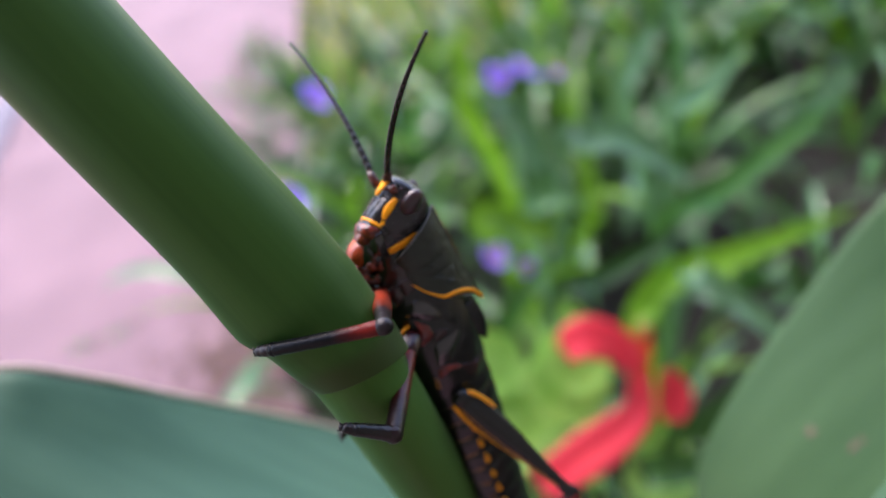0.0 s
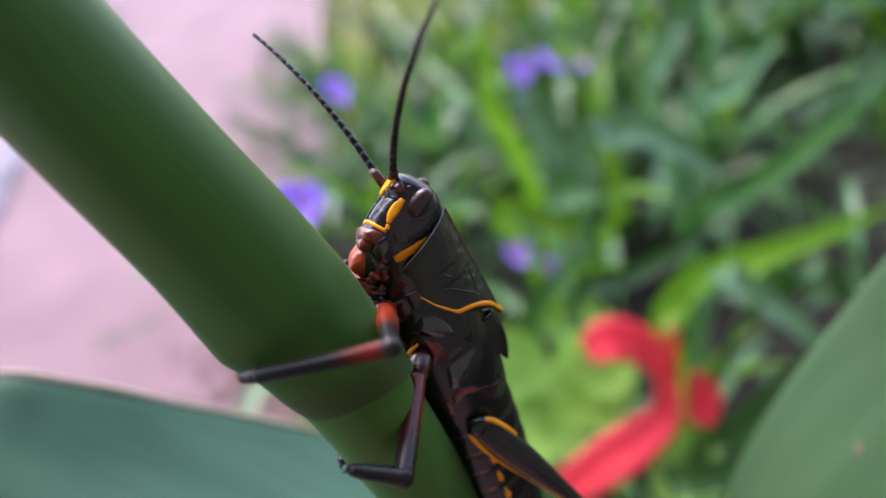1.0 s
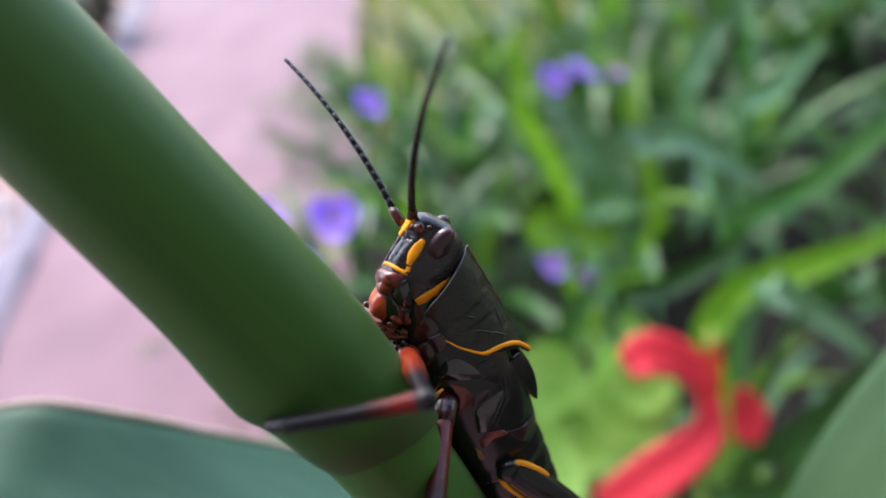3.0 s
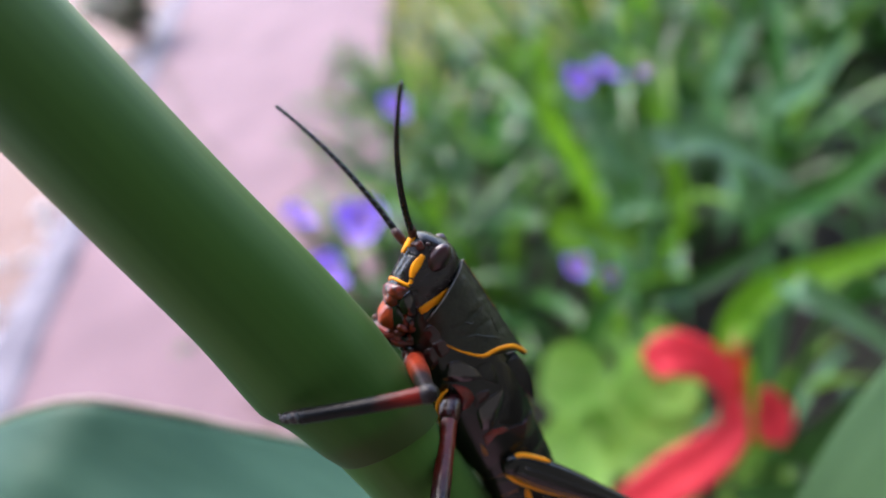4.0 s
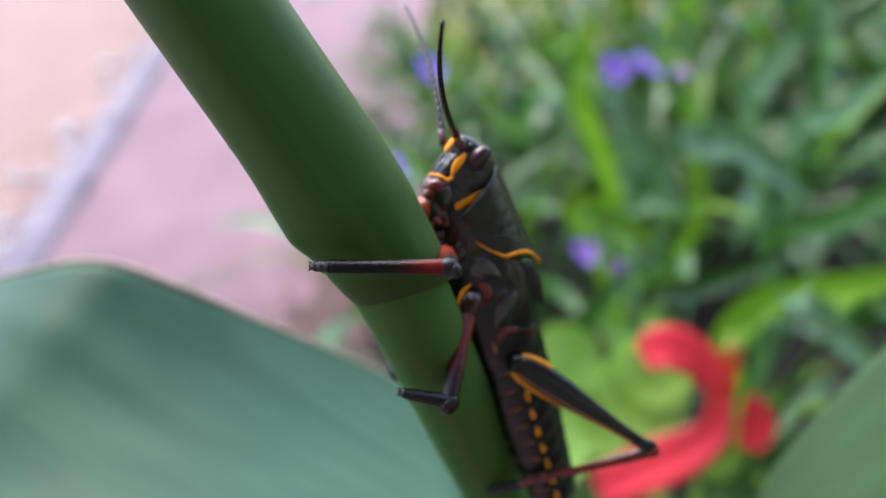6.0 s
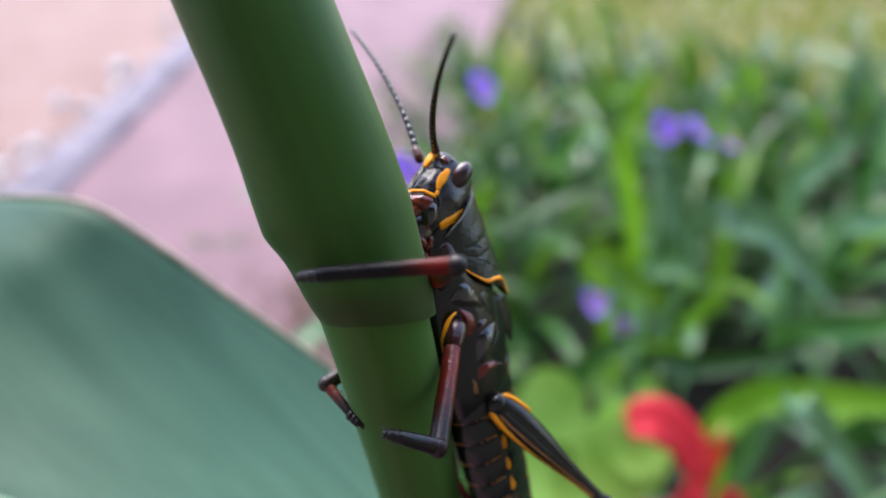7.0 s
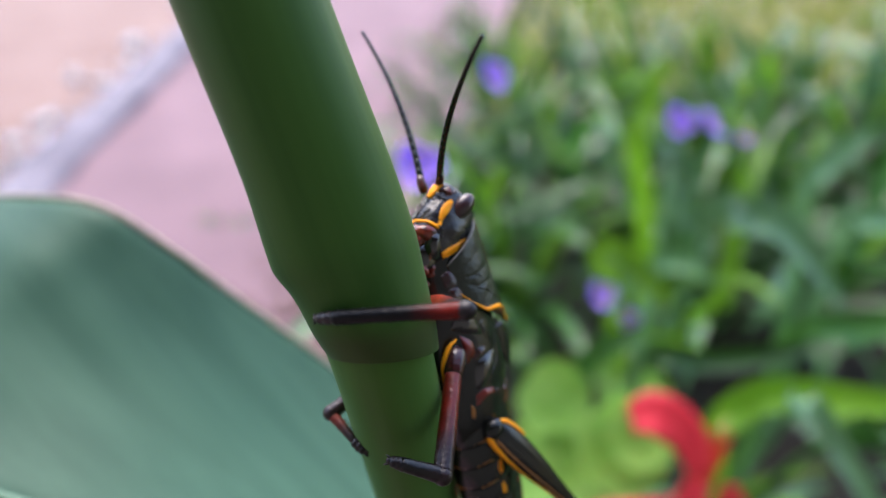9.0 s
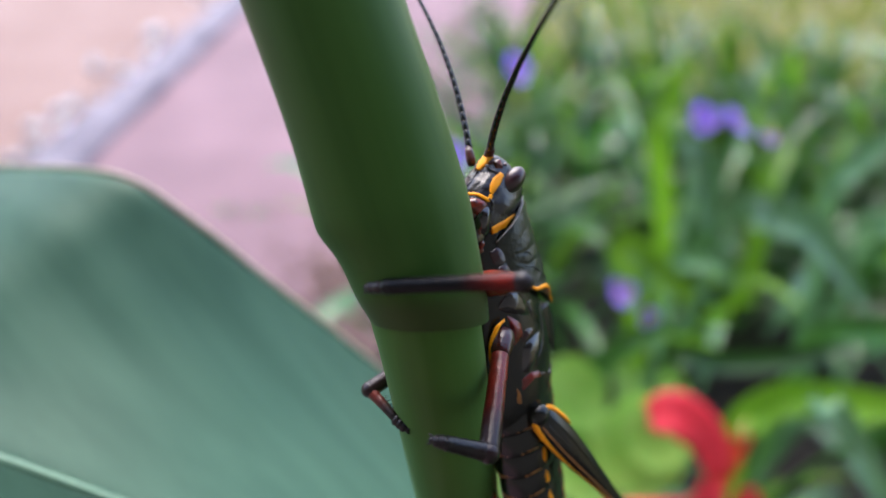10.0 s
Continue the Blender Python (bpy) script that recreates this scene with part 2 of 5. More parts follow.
def round_rings(centres, radii, n=40):
    rings = []
    for i, c in enumerate(centres):
        d = (Vector(centres[min(i + 1, len(centres) - 1)]) - Vector(centres[max(i - 1, 0)])).normalized()
        s, u = stem_frame(d)
        rings.append([Vector(c) + (s * math.cos(a) + u * math.sin(a)) * radii[i] for a in [2 * math.pi * k / n for k in range(n)]])
    return [set_back(r) for r in rings]


canna = empty("canna_plant", Matrix.Translation((0.012, 0.046, 0)), "tall canna plant with a thick green stem and broad leaves", "plant")
base = canna.matrix_basis.inverted()


def canna_part(name, bm, mat, label=""):
    bm.transform(base)
    return part(name, bm, mat, canna, label)


NEAR = Vector((0.15, -0.85, 0.46))
NEAR = (NEAR - UPWARD * NEAR.dot(UPWARD)).normalized()
SCAR = UPWARD + RIGHTWARD * 0.25
scar = (base @ set_back([NODE])[0]).dot(SCAR)
along(M_SHEATH, SCAR, scar + 0.0030, scar + 0.0010, (0.037, 0.063, 0.014))
along(M_SHEATH, SCAR, scar - 0.0004, scar - 0.0016, (0.048, 0.124, 0.019))


def canna_stem():
    pts = [NODE + UPWARD * 0.007, NODE + UPWARD * 0.002, NODE + DOWNWARD * 0.004, NODE + DOWNWARD * 0.02, NODE + DOWNWARD * 0.05, (0.011, 0.045, 0.42), (0.013, 0.046, 0.25), (0.012, 0.046, -0.04)]
    c = spline(pts, 60)
    r = [0.00410 + 0.0025 * min(1, max(0, (0.47 - p[2]) / 0.45)) for p in c]
    bm = bmesh.new()
    skin(bm, round_rings(c, r))
    canna_part("stem", bm, M_STEM, "smooth green lower stem")


def canna_sheath():
    bm = bmesh.new()
    cs, rs = [], []
    for k in range(100):
        h = -0.0008 + 0.22 * (k / 99) ** 1.8
        w = min(1, max(0, (h + 0.0008) / 0.0085))
        r = 0.00446 + 0.00090 * w - 0.00026 * max(0, 1 - (h + 0.0008) / 0.0030) ** 2
        if h > 0.12:
            r *= max(0.05, 1 - (h - 0.12) / 0.105)
        bend = 9.0 * max(0, h - 0.08) ** 2 * 0.2
        cs.append(NODE + UPWARD * h + RIGHTWARD * (0.00012 + 0.00028 * math.exp(-((h - 0.012) / 0.008) ** 2)) + Vector((0.0, -0.3, 0.9)) * bend)
        rs.append(r)
    rings = round_rings(cs, rs)
    for k, ring in enumerate(rings):
        h = -0.0008 + 0.22 * (k / 99) ** 1.8
        fade = max(0.0, 1 - (h + 0.0008) / 0.016) ** 1.5
        mid = sum(ring, Vector()) / len(ring)
        swell = 0.00060 * math.exp(-((h - 0.0075) / (0.0018 if h < 0.0075 else 0.007)) ** 2)
        ring = [v - RIGHTWARD * swell * max(0.0, -(v - mid).dot(RIGHTWARD) / rs[k]) for v in ring]
        rings[k] = [v + UPWARD * (fade * (0.0003 * (v - mid).dot(NEAR) - 0.0013 * (v - mid).dot(RIGHTWARD)) / rs[k]) for v in ring]
    skin(bm, rings)
    canna_part("leaf_sheath", bm, M_SHEATH, "thick green leaf sheath wrapped round the stem")
    few = random.Random(5)
    for h, w in ((0.0080, 0.8), (0.0105, 0.6), (0.0170, 0.7)):
        c = set_back([NODE + UPWARD * h - RIGHTWARD * 0.0050 + Vector((0, few.uniform(-0.001, 0.0015), 0))])[0]
        bm = bmesh.new()
        ball(bm, c, (0.0008 * w, 0.0004, 0.0004 * w), 10, 6, Matrix.Rotation(few.uniform(-1, 1), 4, "Y"))
        for v in bm.verts:
            v.co += Vector((1, 1, 1)) * 0.0002 * noise.noise(v.co * 2500)
        canna_part("dry_scale", bm, M_DRY, "dry brown scale on the sheath edge")


def even(points, n, smooth):
    """Evenly spaced points along a curve, smoothed by a running mean."""
    c = np.array(spline(points, 400))
    d = np.r_[0, np.cumsum(np.linalg.norm(np.diff(c, axis=0), axis=1))]
    q = np.array([np.interp(np.linspace(0, d[-1], n + 1), d, c[:, k]) for k in range(3)]).T
    out = q.copy()
    for i in range(n + 1):
        w = min(smooth, i, n - i)
        out[i] = q[i - w:i + w + 1].mean(axis=0)
    return out


def blade(edge, rib, far, name, mat, label, rim, nu=150, nv=40, deep=0.00016):
    """A broad leaf: a surface from one margin over the midrib to the other, with side veins pressed into it."""
    e, m, f = even(edge, nu, 2), even(rib, nu, 10), even(far, nu, 10)
    rows = []
    for i in range(nu + 1):
        row = []
        for j in range(nv + 1):
            v = j / nv * 2
            a, b, w = (e[i], m[i], v) if v < 1 else (m[i], f[i], v - 1)
            row.append(Vector(a + (b - a) * w))
        rows.append(row)
    out = []
    for i, row in enumerate(rows):
        new_row = []
        for j, p in enumerate(row):
            du = rows[min(i + 1, nu)][j] - rows[max(i - 1, 0)][j]
            dv = row[min(j + 1, nv)] - row[max(j - 1, 0)]
            nrm = du.cross(dv).normalized()
            if nrm.dot(Vector((-0.2, -0.6, 0.75))) < 0:
                nrm = -nrm
            v = j / nv * 2
            off = abs(v - 1)
            ph = 0.7 * i + 105 * off + 1.5 * noise.noise(p * 30)
            vein = 0.35 * math.sin(ph * 0.62) + 1.2 * math.sin(ph * 0.21 + 1.0)
            swell = 0.00015 * math.sin(math.pi * off) + 0.0001 * noise.noise(p * 40)
            new_row.append(p + nrm * (swell + deep * vein * min(1, off * 1.6) * min(1, (1 - off) * 5)))
        out.append(new_row)
    bm = bmesh.new()
    ring = [r + [q + Vector((0, 0.0003, -0.0003)) for q in reversed(r)] for r in out]
    skin(bm, ring)
    leaf = canna_part(name, bm, mat, label)
    if rim:
        bm = bmesh.new()
        tube(bm, [base @ Vector(r[0] + (r[0] - r[4]).normalized() * 0.0006) for r in out], [0.00050 * (0.85 + 0.4 * noise.noise(r[0] * 120)) for r in out], 8)
        part("margin", bm, M_MARGIN, leaf, "pale pinkish leaf margin")
    bm = bmesh.new()
    tube(bm, [base @ Vector(r[nv // 2]) + Vector((0, 0.0, -0.0004)) for r in out], [0.0003 + 0.0005 * k / nu for k in range(nu + 1)], 10)
    part("midrib", bm, M_RIB, leaf, "pale green midrib")
    return leaf


canna_stem()
canna_sheath()
blade([(-0.125, 0.105, 0.474), (-0.112, 0.1075, 0.480), (-0.094, 0.106, 0.4845), (-0.0736, 0.1006, 0.4875), (-0.0504, 0.0933, 0.4906), (-0.0396, 0.0911, 0.4841), (-0.0282, 0.0896, 0.4731), (-0.0164, 0.0879, 0.462), (-0.0055, 0.0862, 0.4510), (0.004, 0.080, 0.4420), (0.004, 0.055, 0.4480)],
      [(-0.128, 0.098, 0.473), (-0.0987, 0.0704, 0.4802), (-0.0689, 0.0562, 0.4793), (-0.0498, 0.0514, 0.4771), (-0.0431, 0.05, 0.4751), (-0.0365, 0.0486, 0.4732), (-0.0278, 0.0469, 0.4708), (-0.0191, 0.0449, 0.468), (-0.0105, 0.0435, 0.4640), (-0.004, 0.0430, 0.4590), (0.003, 0.0435, 0.4545)],
      [(-0.130, 0.092, 0.472), (-0.112, 0.0637, 0.4752), (-0.0782, 0.0396, 0.4719), (-0.0495, 0.0294, 0.4671), (-0.0399, 0.0257, 0.4649), (-0.0316, 0.0242, 0.4628), (-0.0234, 0.0237, 0.4608), (-0.0155, 0.0251, 0.4585), (-0.0074, 0.0297, 0.4564), (-0.001, 0.0353, 0.4547), (0.003, 0.0415, 0.4545)],
      "leaf", M_LEAF, "broad blue-green leaf blade with a pale margin", True)
upright = blade([(0.0527, 0.0371, 0.3652), (0.0567, 0.0557, 0.378), (0.0625, 0.068, 0.403), (0.0697, 0.0701, 0.4194), (0.0782, 0.0706, 0.4328), (0.0872, 0.0705, 0.4442), (0.0967, 0.0704, 0.4556), (0.1065, 0.0699, 0.4654), (0.1274, 0.0686, 0.4762), (0.1638, 0.0536, 0.4657)],
      [(0.0531, 0.0357, 0.365), (0.0609, 0.0372, 0.398), (0.0702, 0.0383, 0.4152), (0.0789, 0.0388, 0.4272), (0.0878, 0.0396, 0.4369), (0.0976, 0.041, 0.4448), (0.1074, 0.0422, 0.4509), (0.1219, 0.044, 0.4552), (0.1393, 0.0471, 0.4592), (0.1632, 0.0523, 0.4653)],
      [(0.0534, 0.0343, 0.3648), (0.0577, 0.0156, 0.4044), (0.068, 0.0141, 0.42), (0.0762, 0.0146, 0.4304), (0.0841, 0.016, 0.4376), (0.0934, 0.0176, 0.4428), (0.105, 0.0205, 0.4462), (0.1199, 0.0254, 0.4489), (0.1379, 0.0344, 0.455), (0.1626, 0.051, 0.4648)],
      "leaf", M_LEAF2, "broad green leaf blade standing upright", False, deep=0.00005)
spot_rng = random.Random(4)
for k in range(7):
    c = Vector((0.0905, 0.0555, 0.4405)) + Vector((0.9, -0.1, 0.75)) * spot_rng.uniform(-0.016, 0.012) + Vector((0, 1, 0.1)) * spot_rng.uniform(-0.012, 0.011)
    place, normal = upright.closest_point_on_mesh(upright.matrix_basis.inverted() @ (base @ c))[1:3]
    bm = bmesh.new()
    ball(bm, place, (spot_rng.uniform(0.0004, 0.0008), spot_rng.uniform(0.0005, 0.0012), 0.00012), 10, 6, normal.to_track_quat("Z", "Y").to_matrix().to_4x4())
    part("brown_spot", bm, M_CRUMB, upright, "small dry brown spot")
bm = bmesh.new()
tube(bm, [base @ Vector(p) for p in spline([(0.012, 0.047, 0.24), (0.03, 0.044, 0.31), (0.0531, 0.0357, 0.366)], 10)], 0.003, 10)
part("petiole", bm, M_STEM, canna)

# ------------------------------------------------------------ lubber grasshopper
U = 0.00085          # body drawing unit in metres
INSECT = [
    (0, 0.0075, 0.0493, 0.5046, 54.17, -73.05, 117.12), (0.5, 0.0077, 0.0490, 0.5045, 56.01, -72.46, 113.94),
    (1, 0.0076, 0.0488, 0.5046, 55.58, -72.06, 115.07), (1.5, 0.0075, 0.0492, 0.5045, 54.04, -72.36, 116.98),
    (2, 0.0077, 0.0491, 0.5048, 56.25, -71.58, 114.10), (2.5, 0.0075, 0.0492, 0.5044, 53.80, -72.99, 116.68),
    (4, 0.0078, 0.0490, 0.5046, 57.06, -70.05, 118.52), (4.5, 0.0078, 0.0487, 0.5042, 54.58, -71.65, 120.08),
    (5, 0.0076, 0.0491, 0.5045, 52.95, -71.53, 123.97), (6.3, 0.0074, 0.0484, 0.5013, 68.86, -70.13, 120.89), (6.5, 0.0069, 0.0493, 0.5022, 74.02, -69.42, 122.00),
    (7, 0.0064, 0.0494, 0.5018, 77.24, -66.40, 135.67), (7.5, 0.0059, 0.0496, 0.5018, 79.32, -65.66, 134.42),
    (8, 0.0059, 0.0496, 0.5016, 80.32, -65.78, 133.91), (8.5, 0.0059, 0.0494, 0.5017, 81.43, -65.24, 133.67),
    (9, 0.0061, 0.0496, 0.5018, 82.22, -64.82, 132.12), (9.5, 0.0061, 0.0493, 0.5012, 80.27, -65.80, 134.92),
    (10, 0.0061, 0.0493, 0.5013, 82.95, -64.98, 132.68)]
grasshopper = empty("grasshopper", pose(*INSECT[0][1:]), "black lubber grasshopper nymph with orange lines clinging to a green stem", "insect")
VIEW = Vector((32.9, 61.4, 9.85))


def insect_part(name, bm, mat, label="", parent=None, smooth=True):
    bm.transform(Matrix.Scale(U, 4))
    return part(name, bm, mat, parent or grasshopper, label, smooth)


def tree(bm):
    return BVHTree.FromBMesh(bm)


def drawn(surface, pts, widths, lift=0.07, n=24):
    """A raised line on a surface, through points given in the body's side plane (x, z)."""
    line, w = spline(pts, n), spline([(v,) for v in widths], n)
    hits = []
    for x, z in line:
        aim = Vector((x, 0, z)) - VIEW
        place, normal, _, _ = surface.ray_cast(VIEW, aim.normalized())
        if place is None:
            place, normal, _, _ = surface.find_nearest(Vector((x, 0.6, z)))
        hits.append((place, normal))
    bm = bmesh.new()
    rings = []
    for i, (p, nrm) in enumerate(hits):
        d = (hits[min(i + 1, len(hits) - 1)][0] - hits[max(i - 1, 0)][0]).normalized()
        s = d.cross(nrm).normalized()
        h = w[min(i, len(w) - 1)][0] / 2
        rings.append([p + s * h - nrm * 0.25, p + s * h + nrm * lift * 0.5, p + s * h * 0.5 + nrm * lift, p - s * h * 0.5 + nrm * lift, p - s * h + nrm * lift * 0.5, p - s * h - nrm * 0.25])
    skin(bm, rings)
    return bm


def plate(surface, outline, dome=0.25, rise=0.12, n=40):
    """A raised, gently domed plate on a surface, its outline given in the body's side plane (x, z)."""
    line = spline(list(outline) + [outline[0]], n)[:-1]
    corners = np.array(outline, float)
    sharp = []
    for q in line:
        near = corners[np.argmin(((corners - q) ** 2).sum(axis=1))]
        sharp.append(q + (near - q) * 0.15)
    mid = np.mean(sharp, axis=0)
    rings = []
    for f, h in ((1.10, -0.2), (1.0, rise * 0.3), (0.92, rise + dome * 0.12), (0.8, rise + dome * 0.38), (0.62, rise + dome * 0.68), (0.4, rise + dome * 0.9), (0.2, rise + dome), (0.03, rise + dome)):
        ring = []
        for q in sharp:
            x, z = mid + (q - mid) * f
            place, normal, _, _ = surface.ray_cast(VIEW, (Vector((x, 0, z)) - VIEW).normalized())
            if place is None:
                place, normal, _, _ = surface.find_nearest(Vector((x, 0.6, z)))
            ring.append(place + normal * (h + 0.05 * noise.noise(Vector((x, 0, z)) * 1.5)))
        rings.append(ring)
    bm = bmesh.new()
    skin(bm, rings)
    return bm


def head():
    bm = bmesh.new()
    top, low = np.array((15.6, 7.6)), np.array((11.55, 0.15))
    d = (low - top) / np.linalg.norm(low - top)
    fwd = np.array((-d[1], d[0]))
    prof = [(0.0, 0.35, 0.6, 0.6), (0.04, 1.2, 2.2, 1.6), (0.12, 1.7, 3.05, 2.5), (0.27, 2.15, 3.15, 3.1), (0.47, 2.6, 3.05, 3.3), (0.68, 2.8, 2.95, 3.3), (0.86, 2.75, 2.8, 3.0), (0.96, 2.4, 2.4, 2.5), (1.0, 1.6, 1.6, 1.6)]
    rings = []
    for u, ry, front, backw in [tuple(q) for q in spline(prof, 44)]:
        c = top + (low - top) * u
        ring = []
        for k in range(48):
            a = 2 * math.pi * k / 48
            ca, sa = math.cos(a), math.sin(a)
            y = max(0.1, ry) * math.copysign(abs(ca) ** 0.7, ca)
            f = (front if sa > 0 else backw) * math.copysign(abs(sa) ** 0.8, sa)
            f -= 0.22 * math.exp(-((y - 1.55) / 0.28) ** 2) * (sa > 0) * (u > 0.15) + 0.22 * math.exp(-((y + 1.55) / 0.28) ** 2) * (sa > 0) * (u > 0.15)
            q = c + fwd * f
            lump = 1 + 0.02 * noise.noise(Vector((q[0], y, q[1])) * 0.8) + 0.005 * noise.noise(Vector((q[0], y, q[1])) * 2.2)
            ring.append((c[0] + (q[0] - c[0]) * lump, y * lump, c[1] + (q[1] - c[1]) * lump))
        rings.append(ring)
    skin(bm, rings)
    bmesh.ops.recalc_face_normals(bm, faces=bm.faces)
    s = tree(bm)
    h = insect_part("head", bm, M_GREY, "dark glossy grey head with orange lines")
    for pts, w in (([(18.2, 5.1), (17.84, 4.07), (17.15, 3.04)], (0.9, 1.15, 0.6)), ([(17.67, 4.91), (17.16, 4.03), (16.64, 3.27)], (0.8, 1.0, 0.6)),
                   ([(15.29, 4.89), (14.82, 3.91), (14.32, 3.09), (13.76, 2.49)], (0.5, 0.95, 0.85, 0.45)), ([(15.36, 0.17), (14.56, 0.94), (13.69, 1.45), (13.2, 1.89), (13.6, 2.41)], (0.35, 0.35, 0.4, 0.45, 0.4)),
                   ([(9.86, 1.28), (9.85, 2.38), (10.05, 3.44), (10.37, 4.56), (10.57, 5.49)], (0.9, 1.3, 1.0, 0.65, 0.3))):
        insect_part("orange_line", drawn(s, pts, w, 0.3 if pts[0][0] > 17 else 0.13), M_ORANGE, "orange line", h)
    for outline, dome, rise, mat, nm in (([(16.7, 2.6), (15.5, 4.1), (14.0, 2.5), (15.3, 0.9)], 0.06, 0.02, M_GREY, "face_plate"), ([(13.3, 4.0), (12.6, 2.3), (10.9, 2.9), (10.9, 4.9), (12.0, 6.2)], 0.10, 0.01, M_GREY, "cheek_plate"),
                                         ([(12.8, 0.8), (12.4, 1.6), (9.9, 1.0), (8.9, 0.2), (9.7, -1.5), (11.3, -1.0)], 0.45, 0.15, M_GLOSS, "jaw_plate"), ([(16.1, 4.6), (15.9, 5.4), (16.9, 5.5), (16.9, 4.7)], 0.2, 0.1, M_BROWN, "socket_plate"),
                                         ([(14.5, -1.2), (14.9, -0.3), (13.0, 1.5), (12.1, 0.4), (13.4, -1.0)], 0.3, 0.15, M_BROWN, "clypeus_plate")):
        insect_part(nm, plate(s, outline, dome, rise), mat, "", h)
    for pts, w in (([(16.9, 3.0), (16.1, 1.7), (15.45, 0.6)], (0.15, 0.3, 0.2)), ([(17.2, 4.0), (16.3, 3.9), (15.5, 4.4)], (0.15, 0.25, 0.15)), ([(13.3, 1.9), (12.6, 2.2), (11.2, 1.3), (10.2, 1.2)], (0.2, 0.3, 0.3, 0.15))):
        insect_part("face_ridge", drawn(s, pts, w, 0.16), M_GREY, "", h)
    for side in (1, -1):
        bm = bmesh.new()
        ball(bm, (14.75, 1.95 * side, 6.3), (1.06, 0.90, 1.68), 24, 16, Matrix.Rotation(radians(28), 4, "Y"))
        insect_part("eye", bm, M_EYE, "glossy dark brown compound eye", h)
        bm = bmesh.new()
        ball(bm, (17.05, 1.0 * side, 4.75), (0.42, 0.38, 0.5), 14, 10)
        insect_part("antenna_socket", bm, M_SOCKET, "red-brown antenna socket", h)
        bm = bmesh.new()
        ball(bm, (16.5, 1.5 * side, 6.0), (0.22, 0.2, 0.26), 14, 10)
        insect_part("simple_eye", bm, M_EYE, "small dark simple eye", h)
        bm = bmesh.new()
        ball(bm, (11.2, 1.6 * side, -0.2), (2.1, 1.3, 1.75), 22, 14, Matrix.Rotation(radians(-25), 4, "Y"))
        insect_part("mandible", bm, M_GLOSS, "shiny black jaw", h)
        bm = bmesh.new()
        tube(bm, spline([(12.9, 2.1 * side, 1.3), (12.0, 2.65 * side, 0.5), (10.6, 2.6 * side, -0.3)], 8), [0.12, 0.25, 0.3, 0.33, 0.33, 0.3, 0.28, 0.22, 0.12], 8)
        insect_part("cheek_fold", bm, M_BROWN, "dark red cheek fold", h)
        for x, y, z in ((10.2, 1.6, -2.3), (8.8, 1.9, -1.7)):
            bm = bmesh.new()
            tube(bm, spline([(x - 0.9, y * side, z + 1.0), (x, (y + 0.6) * side, z - 0.4), (x + 0.9, (y + 0.3) * side, z - 1.1), (x + 1.3, y * side, z - 1.5)], 10), [0.42, 0.44, 0.36, 0.44, 0.42, 0.34, 0.4, 0.38, 0.3, 0.32, 0.16], 10)
            insect_part("palp", bm, M_BROWN, "red-brown jointed palp", h)
    bm = bmesh.new()
    boxy(bm, (13.35, 0.35, -0.05), (0.95, 2.25, 1.25), 28)
    insect_part("clypeus", bm, M_BROWN, "red-brown plate above the mouth", h)
    bm = bmesh.new()
    boxy(bm, (11.75, 0.45, -1.3), (1.3, 2.15, 1.75), 28)
    for v in bm.verts:
        v.co.x -= 0.35 * math.exp(-((v.co.y - 0.5) / 0.3) ** 2) - 0.12 * noise.noise(v.co * 1.6) - 0.05 * noise.noise(v.co * 3.5)
    insect_part("labrum", bm, M_MANDIBLE, "orange-red upper lip", h)
    few = random.Random(3)
    for k in range(26):
        x, z = few.uniform(6.8, 10.6), few.uniform(-2.6, 0.6)
        bm = bmesh.new()
        ball(bm, (x, few.uniform(1.2, 2.7), z - 0.25 * (x - 8.5)), (few.uniform(0.3, 0.8), few.uniform(0.25, 0.5), few.uniform(0.2, 0.6)), 14, 10, Matrix.Rotation(few.uniform(0, 3), 4, "Y"))
        for v in bm.verts:
            v.co += Vector((0.12, 0.08, 0.12)) * noise.noise(v.co * 2.0)
        insect_part("mouth_fold", bm, M_BROWN if k % 3 else M_GLOSS, "wet red-brown fold of the mouth", h)


